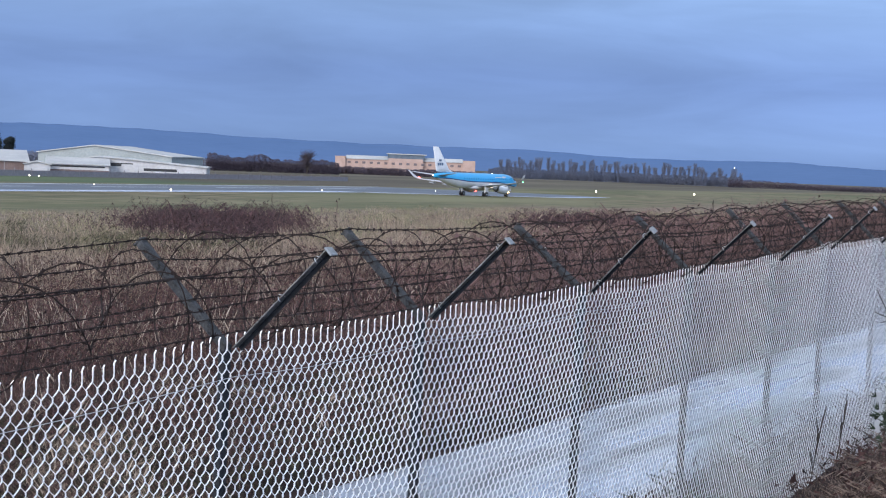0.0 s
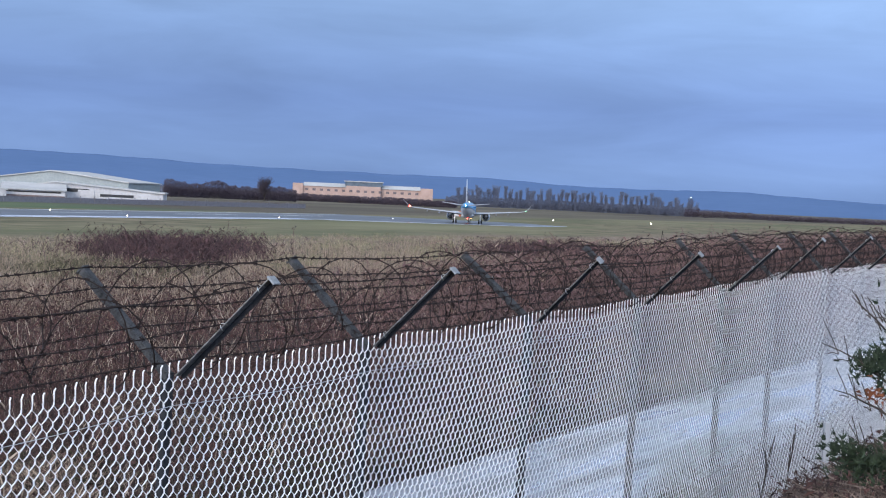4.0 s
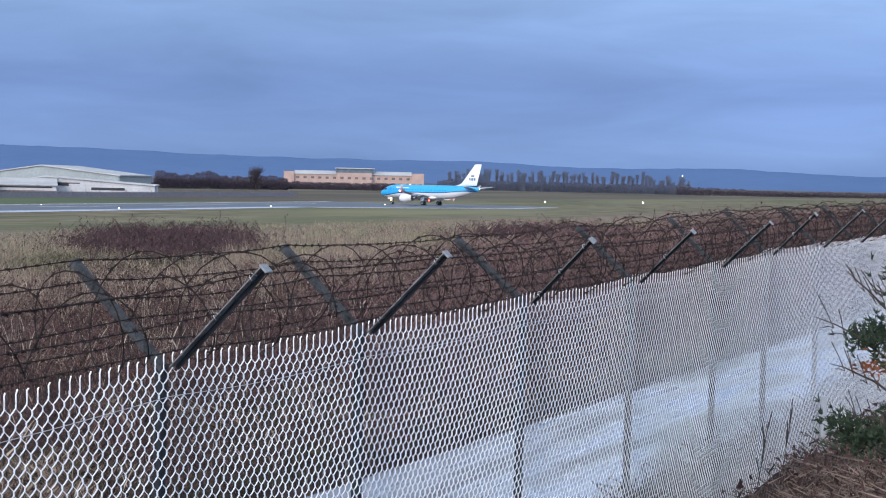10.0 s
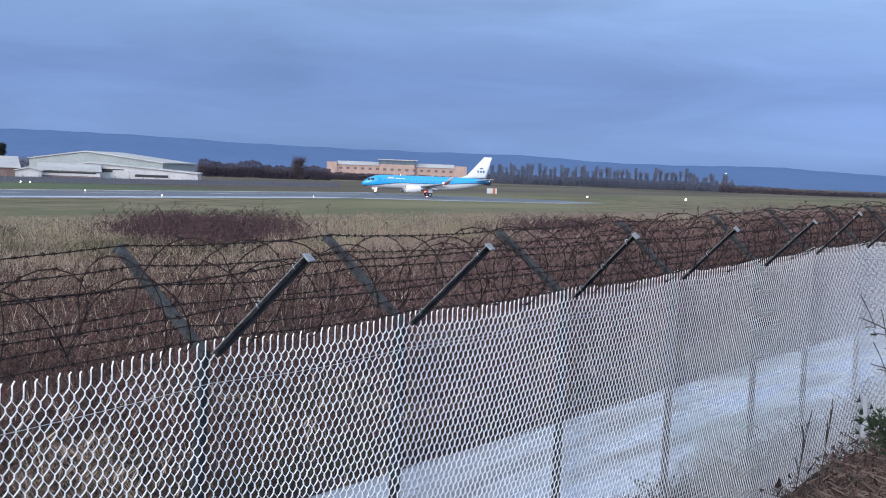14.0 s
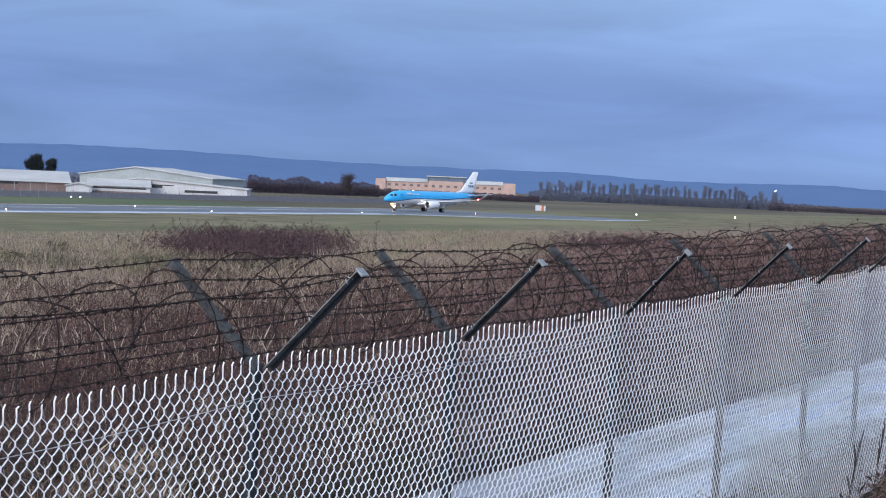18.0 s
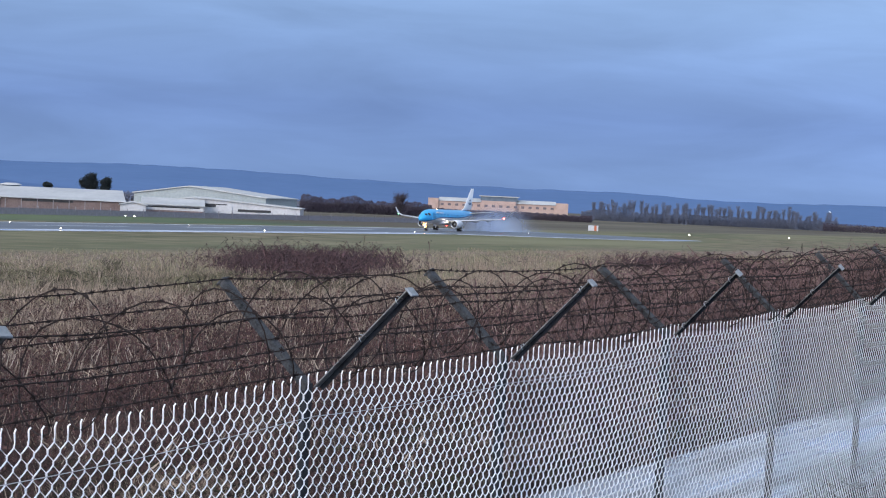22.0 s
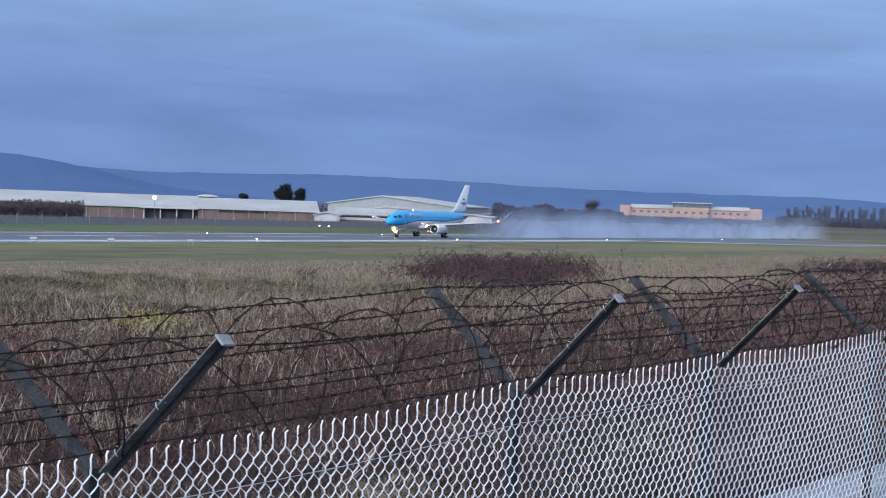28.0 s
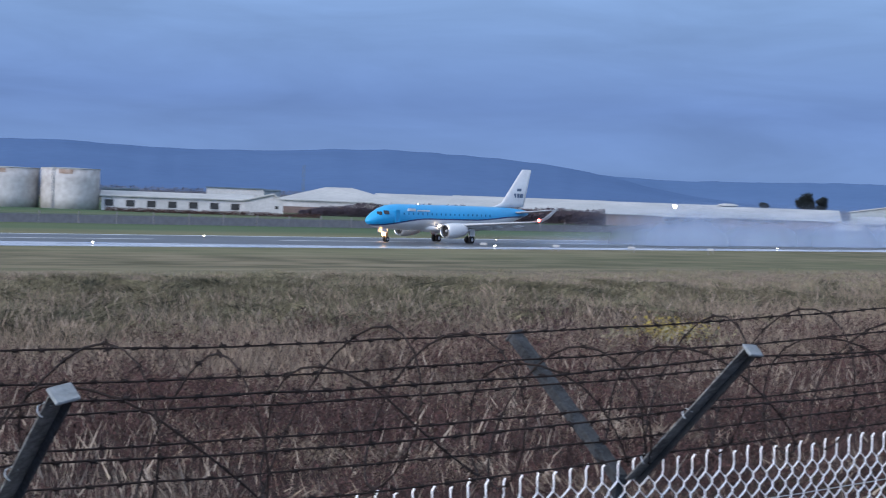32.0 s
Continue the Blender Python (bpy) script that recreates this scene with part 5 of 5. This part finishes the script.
def pine(loc, height, spread, seed):
    """A dark evergreen: trunk, limbs and an uneven crown of small leaf clumps."""
    rnd = random.Random(seed + 300)
    t = thing("evergreen_tree", Matrix.Translation(loc), "dark round-headed evergreen tree above the roofs", "tree", "evergreen trees")
    part("trunk", tubes_bm([[(0, 0, -0.2), (0.1, 0, height * 0.5), (0, 0, height * 0.9)]], [0.35, 0.25, 0.08], 6), BARK, t)
    verts, faces, limbs = [], [], []
    for k in range(20):
        ang, zc = rnd.uniform(0, 6.28), height * rnd.uniform(0.55, 0.95)
        r = spread * rnd.uniform(0.25, 0.8) * (1.25 - 0.6 * (zc / height))
        c = Vector((math.cos(ang) * r, math.sin(ang) * r, zc))
        limbs.append([(0, 0, zc * 0.75), tuple(c * 0.7 + Vector((0, 0, zc * 0.27))), tuple(c)])
        for j in range(330):
            q = c + Vector((rnd.gauss(0, 1), rnd.gauss(0, 1), rnd.gauss(0, 0.7))) * spread * 0.23
            u = Vector((rnd.uniform(-1, 1), rnd.uniform(-1, 1), rnd.uniform(-1, 1))).normalized() * 0.34
            w = Vector((rnd.uniform(-1, 1), rnd.uniform(-1, 1), rnd.uniform(-1, 1))).normalized() * 0.28
            i = len(verts)
            verts += [q - u, q + u, q + w]
            faces.append((i, i + 1, i + 2))
    wire_part("branchwork", tubes(limbs, 0.08, 4), BARK, t)
    wire_part("crown", (np.array(verts), np.array(faces)), FARLEAF, t, "dark green leaf clumps", False)
    return t



# ---- vegetation of the field ----
def bramble_edge(a):
    return 37 - 2 * smooth(a, 40, 105) + 18 * smooth(a, 110, 220)


def spots(count, az0, az1, r0, r1, seed):
    """Random places in a wedge, denser near the fence: (place, along, across, distance)."""
    rnd = np.random.RandomState(seed)
    az = rnd.uniform(az0, az1, count)
    r = r0 * (r1 / r0) ** rnd.uniform(0, 1, count)
    out = []
    for z, d in zip(az, r):
        v = polar(z, d)
        a, p = v.dot(FU), v.dot(FN)
        v.z = ground_z(a, p)
        out.append((v, a, p, d))
    return out


def blade_stuff(name, places, per, high, wide, lean, mat, label, seed, spread=0.25):
    """Tufts of thin upright blades; high and wide are functions of (along, across, distance)."""
    rnd = np.random.RandomState(seed)
    verts, n = [], 0
    for c, a, p, d in places:
        h, w = high(a, p, d), wide(a, p, d)
        cx, cy = rnd.normal(0, lean, 2)
        ang = rnd.uniform(0, 6.283, per)
        o = rnd.normal(0, spread, (2, per))
        hh = h * rnd.uniform(0.45, 1.15, per)
        lx, ly = (cx + rnd.normal(0, lean * 0.45, per)) * hh, (cy + rnd.normal(0, lean * 0.45, per)) * hh
        bx, by = np.cos(ang) * w * 0.5, np.sin(ang) * w * 0.5
        x, y, z0, hm = c.x + o[0], c.y + o[1], np.full(per, c.z - 0.05), c.z + hh * 0.62
        mx, my = x + lx * 0.3, y + ly * 0.3
        end = c.z + hh * (1 - 0.25 * np.minimum(1.0, np.abs(lx) + np.abs(ly)))
        low = np.stack([x - bx, y - by, z0, x + bx, y + by, z0, mx + bx * 0.8, my + by * 0.8, hm], 1)
        top = np.stack([mx - bx * 0.2, my - by * 0.2, hm - hh * 0.06, mx + bx * 0.8, my + by * 0.8, hm, x + lx, y + ly, end], 1)
        verts.append(np.concatenate([low, top]))
        n += 2 * per
    v = np.concatenate(verts).reshape(-1, 3)
    f = np.arange(3 * n).reshape(-1, 3)
    return tagged(wire_part(name, (v, f), mat, None, "", False), label, "grass", kind="stuff")


def bramble_stuff(name, places, high, thick, mat, label, seed, leaves=5, leaf=0.030, loose=0.10):
    """Arching stems with a few small leaves."""
    rnd = np.random.RandomState(seed)
    paths, tri = [], []
    for c, a, p, d in places:
        ang, h = rnd.uniform(0, 6.283), high(a, p, d) * rnd.uniform(0.5, 1.2)
        run = h * rnd.uniform(0.5, 1.6)
        dx, dy = math.cos(ang) * run, math.sin(ang) * run
        pts = [(c.x + dx * q + rnd.normal(0, 0.04), c.y + dy * q + rnd.normal(0, 0.04), c.z - 0.05 + h * math.sin(2.5 * q) + rnd.normal(0, 0.03)) for q in (0, 0.3, 0.6, 1.0)]
        paths.append(pts)
        b = np.array(pts)[rnd.randint(1, 4, leaves)] + rnd.normal(0, loose, (leaves, 3))
        s = leaf * min(2.2, 0.6 + d / 70) * rnd.uniform(0.6, 1.5, (leaves, 1))
        way = rnd.normal(0, 1, (leaves, 3)) * s
        tri.append(np.stack([b, b + way, b + way * 0.5 + rnd.normal(0, 0.4, (leaves, 3)) * s], 1))
    tubes_v, tubes_f = [], []
    stems = {}
    for pts, pl in zip(paths, places):
        stems.setdefault(min(3, int(pl[3] / 30)), []).append(pts)
    for k, group in stems.items():
        v, f = tubes(group, thick * (0.5 + k * 0.5), 3)
        tubes_f.append(np.concatenate([f[:, :3], f[:, [0, 2, 3]]]) + sum(len(q) for q in tubes_v))
        tubes_v.append(v)
    lv = np.concatenate(tri).reshape(-1, 3)
    lf = np.arange(len(lv)).reshape(-1, 3) + sum(len(q) for q in tubes_v)
    ob = wire_part(name, (np.concatenate(tubes_v + [lv]), np.concatenate(tubes_f + [lf])), mat, None, "", False)
    return tagged(ob, label, "brambles", kind="stuff")


def build_field():
    field = [s for s in spots(52000, -42, 16, 19, 300, 11) if 12 < s[2] < 128]
    clumpy = lambda a, p: noise.noise((a * 0.16, p * 0.16, 7.0)) + 0.6 * noise.noise((a * 0.5, p * 0.5, 3.0))
    rnd = random.Random(3)
    straw = [s for s in field if s[2] > bramble_edge(s[1]) - 4 + 7 * clumpy(s[1], s[2]) and s[2] < 112 + 10 * clumpy(s[1], s[2]) and clumpy(s[1] * 2, s[2] * 2) > -0.42]
    green = [s for s in straw if s[2] > 52 and clumpy(s[1] * 0.8, s[2] * 1.4) > 0.02]
    chosen = {id(s) for s in green}
    straw = [s for s in straw if id(s) not in chosen]
    tall = lambda a, p, d: (0.80 - 0.48 * smooth(p, 55, 100)) * (1 + 0.95 * clumpy(a * 1.8, p * 1.8))
    blade_stuff("dry_grass", straw, 10, tall, lambda a, p, d: 0.002 + 0.00026 * d, 0.12, STRAW, "tall straw-coloured winter grass on the airfield", 21, 0.4)
    blade_stuff("green_grass", green, 10, lambda a, p, d: 0.55 - 0.25 * smooth(p, 60, 105), lambda a, p, d: 0.010 + 0.0004 * d, 0.3, GREENISH, "tussocks of greenish rough grass", 22, 0.45)
    tufts = [s for s in field if 46 < s[2] < 106 and s[1] < 95 + 30 * clumpy(s[1], s[2]) and clumpy(s[1] * 0.4, s[2] * 0.7) > -0.2][::9]
    blade_stuff("grass_tussocks", tufts, 120, lambda a, p, d: (0.80 + 0.3 * clumpy(a * 3, p * 3)) * (1 - 0.45 * smooth(p, 70, 106)), lambda a, p, d: 0.010 + 0.00030 * d, 0.35, TUSSOCK, "dense olive-green tussocks in the straw grass", 30, 0.50)
    stems = [s for s in field if s[2] < bramble_edge(s[1]) + 6 + 6 * clumpy(s[1], s[2]) and s[3] < 215]
    bramble_stuff("brambles", stems, lambda a, p, d: (0.75 + 0.5 * clumpy(a, p)) * (0.55 + 0.45 * smooth(d, 20, 45)), 0.006, BRAMBLE, "tangled dark red-brown brambles", 23, 20)
    pale = [s for s in stems if rnd.random() < 0.05]
    blade_stuff("dry_stalks", pale, 5, lambda a, p, d: 0.8, lambda a, p, d: 0.002 + 0.00012 * d, 0.14, STALK, "pale dead stalks among the brambles", 24, 0.5)
    # pale tufts among the brambles and tall bleached stalks
    tufts = [s for s in field if s[2] < bramble_edge(s[1]) + 2 and s[3] < 120 and clumpy(s[1] * 1.9, s[2] * 1.9) > 0.30][::4]
    blade_stuff("grass_tufts", tufts, 40, lambda a, p, d: 0.48, lambda a, p, d: 0.002 + 0.00014 * d, 0.28, STRAW, "pale collapsed grass tufts among the brambles", 33, 0.30)
    stalks = [s for s in field if 20 < s[2] < 84 and s[3] < 170 and clumpy(s[1] * 0.7 + 9, s[2] * 0.7) > 0.0][::5]
    blade_stuff("tall_stalks", stalks, 3, lambda a, p, d: 1.15, lambda a, p, d: 0.003 + 0.00013 * d, 0.10, STALK, "tall bleached dead stalks standing above the grass", 34, 0.5)
    # grass on both sides of the track and at the foot of the fence
    strip = []
    r2 = np.random.RandomState(9)
    for _ in range(9000):
        a, p = r2.uniform(-2, 75), r2.choice((r2.uniform(4.7, 6.6), r2.uniform(11.7, 17.5)))
        c = at_fence(a, p)
        c.z = ground_z(a, p)
        strip.append((c, a, p, c.length))
    blade_stuff("verge_grass", strip[:5200], 10, lambda a, p, d: 0.42, lambda a, p, d: 0.007 + 0.00015 * d, 0.4, VERGE, "dark olive grass beside the track", 25, 0.22)
    blade_stuff("verge_straw", strip[5200:7800], 8, lambda a, p, d: 0.50, lambda a, p, d: 0.006 + 0.00013 * d, 0.35, LITTER, "dead brown grass beside the track", 26, 0.22)
    # dead growth on the near bank
    bank = []
    for _ in range(3600):
        a, p = r2.uniform(11, 40), r2.uniform(1.2, 4.1)
        c = at_fence(a, p)
        c.z = ground_z(a, p)
        bank.append((c, a, p, c.length))
    blade_stuff("bank_grass", bank[:2100], 8, lambda a, p, d: 0.26, lambda a, p, d: 0.012, 0.7, BANK, "flattened dead grass on the bank", 27, 0.15)
    bramble_stuff("bank_brambles", bank[2100:], lambda a, p, d: 0.30, 0.004, BRAMBLE, "dead brambles on the bank", 28, 8, 0.05)
    # brambles grown up into the wire
    vine = []
    for _ in range(7500):
        a = 9.5 + 32 * r2.uniform(0, 1)
        if r2.uniform() > 0.06 + 0.94 * smooth(a, 10.5, 14.5):
            continue
        deep = r2.uniform(0.36, 1.15)
        c = at_fence(a, FENCE_P + deep, post_top(min(a, 35)) + r2.uniform(-0.30, 0.24) - 0.1 * noise.noise((a * 0.9, 0.0, 6.0)))
        vine.append((c, a, 5, 20))
    bramble_stuff("climbing_brambles", vine, lambda a, p, d: 0.22, 0.005, CLIMBER, "leafless bramble stems grown through the barbed wire", 29, 2, 0.026, 0.02)
    # thickets standing above the grass
    r3 = np.random.RandomState(41)
    for az0, d0, sa, sd, count, h in ((-7.3, 134, 1.15, 14, 2200, 1.35), (3.2, 165, 1.1, 10, 1500, 1.1), (-21.5, 70, 1.6, 6, 500, 0.6)):
        patch = []
        for _ in range(count):
            v = polar(az0 + r3.normal(0, sa), d0 + r3.normal(0, sd))
            a, p = v.dot(FU), v.dot(FN)
            v.z = ground_z(a, p)
            patch.append((v, a, p, d0))
        bramble_stuff("bramble_thicket", patch, lambda a, p, d: h * (1 + 0.7 * clumpy(a * 1.2, p * 1.2)), 0.006, THICKET, "dark purple-brown bramble thicket in the rough grass", int(d0), 20, 0.036)
    # gorse in flower
    g = polar(-17.15, 62)
    gz = ground_at(g.x, g.y)
    rnd = np.random.RandomState(31)
    bush = thing("gorse_bush", Matrix.Translation((g.x, g.y, gz)), "small gorse bush with yellow flowers in rough grass", "shrub")
    pos = rnd.normal(0, 1, (2000, 3)) * np.array((0.6, 0.5, 0.24)) + np.array((0, 0, 0.55))
    pos[:, 2] = np.abs(pos[:, 2])
    tri = pos[:, None, :] + rnd.normal(0, 0.035, (2000, 3, 3))
    wire_part("blossom", (tri.reshape(-1, 3), np.arange(6000).reshape(-1, 3)), GORSE, bush, "yellow flower clumps", False)
    pos = rnd.normal(0, 1, (1500, 3)) * np.array((0.9, 0.7, 0.24)) + np.array((0, 0, 0.35))
    pos[:, 2] = np.abs(pos[:, 2])
    tri = pos[:, None, :] + rnd.normal(0, 0.07, (1500, 3, 3))
    wire_part("foliage", (tri.reshape(-1, 3), np.arange(4500).reshape(-1, 3)), GREENISH, bush, "", False)
    stems = [[(0, 0, 0), (x * 0.5, y * 0.5, 0.35), (x, y, 0.7)] for x, y in rnd.normal(0, 0.5, (14, 2))]
    wire_part("stemwork", tubes(stems, 0.012, 3), BARK, bush)


def build_shrub():
    """The evergreen shrub on the near bank, with bare outer branches."""
    rnd = random.Random(12)
    root = polar(14.0, 17.0)
    root.z = ground_at(root.x, root.y)
    bush = thing("evergreen_shrub", Matrix.Translation(root), "dark evergreen shrub with bare outer twigs on the bank", "shrub")
    here = lambda az, z, d=17.0: polar(az, d, z) - root
    part("trunk", tubes_bm([[(0, 0, -0.1), tuple(here(13.95, 4.7)), tuple(here(14.1, 5.6)), tuple(here(13.9, 6.3))]], [0.05, 0.04, 0.025, 0.01], 6), BARK, bush)
    for (a0, z0), (a1, z1) in (((13.9, 4.75), (11.05, 5.27)), ((13.9, 5.0), (11.75, 5.66)), ((13.9, 4.5), (11.45, 4.90)), ((13.9, 4.2), (11.85, 4.52)), ((13.9, 5.3), (12.4, 5.5))):
        b, e = here(a0, z0, 17.0), here(a1, z1, 16.9)
        pts = [b.lerp(e, q) + Vector((rnd.uniform(-0.02, 0.02), 0, 0.05 * math.sin(3 * q) + rnd.uniform(-0.015, 0.015))) for q in np.linspace(0, 1, 7)]
        limb = part("branch", tubes_bm([pts], list(np.linspace(0.016, 0.0035, 7)), 5), BARK, bush, "bare dark branch")
        twigs = []
        for q in (0.45, 0.6, 0.75, 0.85):
            s = b.lerp(e, q)
            for _ in range(2):
                w = (e - b).normalized() * rnd.uniform(0.05, 0.16) + Vector((0, 0, rnd.uniform(-0.08, 0.2)))
                twigs.append([s, s + w * 0.5 + Vector((0, 0, 0.01)), s + w])
        wire_part("twig", tubes(twigs, 0.004, 4), BARK, limb)
    verts, faces = [], []
    for az, z, n, s in ((11.75, 4.42, 60, 0.08), (12.1, 4.30, 90, 0.11), (12.6, 4.28, 120, 0.13), (13.2, 4.35, 150, 0.15), (12.45, 5.10, 90, 0.09), (12.9, 5.15, 140, 0.12), (13.5, 5.0, 160, 0.16), (13.9, 5.6, 160, 0.16)):
        c = here(az, z)
        for _ in range(n):
            q = c + Vector((rnd.gauss(0, s), rnd.gauss(0, s), rnd.gauss(0, s * 0.6)))
            way = Vector((rnd.uniform(-1, 0.3), rnd.uniform(-0.6, 0.6), rnd.uniform(0, 1))).normalized()
            for _ in range(5):
                d = (way + Vector((rnd.uniform(-.7, .7), rnd.uniform(-.7, .7), rnd.uniform(-.7, .7)))).normalized()
                side = d.cross(Vector((0.3, 0.9, 0.2))).normalized() * 0.007
                i = len(verts)
                verts += [q - side, q + side, q + d * rnd.uniform(0.05, 0.09)]
                faces.append((i, i + 1, i + 2))
    wire_part("foliage", (np.array(verts), np.array(faces)), LEAF, bush, "dark green needle clumps", False)
    verts, faces = [], []
    for _ in range(90):
        q = here(12.75, 4.88) + Vector((rnd.gauss(0, 0.09), rnd.gauss(0, 0.08), rnd.gauss(0, 0.05)))
        i = len(verts)
        verts += [q, q + Vector((rnd.gauss(0, 0.03), rnd.gauss(0, 0.03), rnd.gauss(0, 0.03))), q + Vector((rnd.gauss(0, 0.03), rnd.gauss(0, 0.03), rnd.gauss(0, 0.03)))]
        faces.append((i, i + 1, i + 2))
    wire_part("withered_foliage", (np.array(verts), np.array(faces)), material("withered_leaf", (0.16, 0.05, 0.02), (0.34, 0.13, 0.06), 8, 0.9, 0, 0.0), bush, "rust-brown withered leaves", False)
    stake = thing("marker_stake", Matrix.Translation(at_fence(22.35, 4.12, fence_foot(22.35) - 0.05)), "short white stake at the foot of the fence", "stake")
    part("stake", boxed((-0.035, -0.035, 0), (0.035, 0.035, 0.72), 0.01), WHITEWALL, stake)
    for a, dz in ((20.35, 0.0), (19.2, 0.0)):
        pts = [at_fence(a + 0.02 * k, 4.16 - 0.01 * k, fence_foot(a) + 0.1 * k) for k in range(8)]
        w = thing("dead_weed", Matrix.Translation(pts[0]), "thin dead weed stem against the fence", "weed", "dead weeds")
        twig = [[p - pts[0] for p in pts]] + [[pts[k] - pts[0], pts[k] - pts[0] + FU * rnd.uniform(-0.25, 0.25) + Vector((0, 0, 0.18))] for k in range(2, 7)]
        wire_part("stem", tubes([t if len(t) > 2 else [t[0], (Vector(t[0]) + Vector(t[1])) / 2, t[1]] for t in twig], 0.005, 4), BARK, w)


# ---- spray thrown up on the take-off run ----
def spray_material():
    m = bpy.data.materials.new("fine_water_spray")
    m.use_nodes = True
    nt = m.node_tree
    b = nt.nodes["Principled BSDF"]
    b.inputs["Base Color"].default_value = (0.70, 0.78, 0.94, 1)
    b.inputs["Roughness"].default_value = 1.0
    b.inputs["Specular IOR Level"].default_value = 0.0
    co = nt.nodes.new("ShaderNodeTexCoord")
    sep = nt.nodes.new("ShaderNodeSeparateXYZ")
    nt.links.new(co.outputs["Object"], sep.inputs[0])

    def fall(src, lo, hi, a, c):
        r = nt.nodes.new("ShaderNodeMapRange")
        r.interpolation_type = "SMOOTHSTEP"
        for k, v in (("From Min", lo), ("From Max", hi), ("To Min", a), ("To Max", c)):
            r.inputs[k].default_value = v
        nt.links.new(src, r.inputs["Value"])
        return r.outputs[0]

    def times(a, c):
        n = nt.nodes.new("ShaderNodeMath")
        n.operation = "MULTIPLY"
        nt.links.new(a, n.inputs[0])
        nt.links.new(c, n.inputs[1])
        return n.outputs[0]

    tex = nt.nodes.new("ShaderNodeTexNoise")
    tex.inputs["Scale"].default_value, tex.inputs["Detail"].default_value = 0.09, 3.0
    info = nt.nodes.new("ShaderNodeObjectInfo")
    shift = nt.nodes.new("ShaderNodeVectorMath")
    shift.operation = "MULTIPLY_ADD"
    shift.inputs[1].default_value = (40, 40, 40)
    nt.links.new(info.outputs["Random"], shift.inputs[0])
    nt.links.new(co.outputs["Object"], shift.inputs[2])
    nt.links.new(shift.outputs[0], tex.inputs["Vector"])
    ends = times(fall(sep.outputs["X"], -22.0, 0, 0, 1), fall(sep.outputs["X"], 0, 22.0, 1, 0))
    lower = nt.nodes.new("ShaderNodeMath")
    lower.operation = "MULTIPLY_ADD"
    lower.inputs[1].default_value = 4.0
    nt.links.new(tex.outputs[0], lower.inputs[0])
    nt.links.new(sep.outputs["Z"], lower.inputs[2])
    alpha = times(ends, fall(lower.outputs[0], 3.0, 9.2, 0.50, 0.0))
    nt.links.new(alpha, b.inputs["Alpha"])
    return m


PUFF = 22.0
SPRAY = spray_material()
random.seed(17)


def spray_shell():
    """Three curved sheets of drifting drops, one behind the other."""
    verts, faces = [], []
    nx, nz = 21, 9
    for row in (-3.6, 0.0, 3.6):
        base = len(verts)
        for i in range(nx):
            x = -PUFF + 2 * PUFF * i / (nx - 1)
            for j in range(nz):
                z = 9.0 * j / (nz - 1)
                verts.append((x, row + 0.5 * math.sin(x * 0.13 + row) - 0.03 * row * z, z))
        for i in range(nx - 1):
            for j in range(nz - 1):
                k = base + i * nz + j
                faces.append((k, k + nz, k + nz + 1, k + 1))
    return verts, faces


def roll_time(along):
    for (t0, a0), (t1, a1) in zip(ROLL, ROLL[1:]):
        if a1 <= along <= a0:
            return t0 + (t1 - t0) * (a0 - along) / (a0 - a1)
    return ROLL[-1][0]


def build_spray():
    puffs, first = [], None
    for k in range(17):
        along = 555 - 22.0 * k
        start = 20.7 + (along - 455) / 100 * 3.2 if along > 452 else roll_time(along - 13)
        if along < 214:
            break
        home = at_runway(along, ROLL_P + random.uniform(-1.5, 1.5), 0.0)
        m = pose(home.x, home.y, 0, 0, 0, 90 - RUNWAY_AZ)
        if first is None:
            first = part("spray_cloud", spray_shell(), SPRAY, None, "", m, False)
            ob = first
        else:
            ob = new("spray_cloud", first.data)
        tagged(ob, "thin white cloud of water spray over the wet runway", "spray", "spray clouds")
        puffs.append((ob, m, start))
    return puffs


def spray_rows(m, start):
    low = Matrix.Translation((0, 0, -9.6)) @ m
    drift = RU * 2.5 + RN * 1.0
    end = 32.0
    rows = [(0.0, low), (max(0.5, start - 0.4), low)]
    if start + 1.4 < end:
        rows.append((start + 0.9, Matrix.Translation(drift * 0.3) @ m))
        rows.append((end, Matrix.Translation(drift * min(3.0, 0.3 * (end - start)) + Vector((0, 0, -0.12 * (end - start)))) @ m))
    else:
        f = (end - start + 0.4) / 1.3
        rows.append((end, Matrix.Translation((0, 0, -9.6 * (1 - f))) @ m))
    return rows

# ---- build ----
build_ground()
build_runway()
build_hills()
build_fence()
jet = build_plane()
build_hangars()
build_tanks()
build_terminal()
build_low_wall()
build_lights()
build_trees()
build_field()
build_shrub()
puffs = build_spray()


def motions():
    walk(jet, plane_rows())
    for ob, m, start in puffs:
        walk(ob, spray_rows(m, start))


motions()
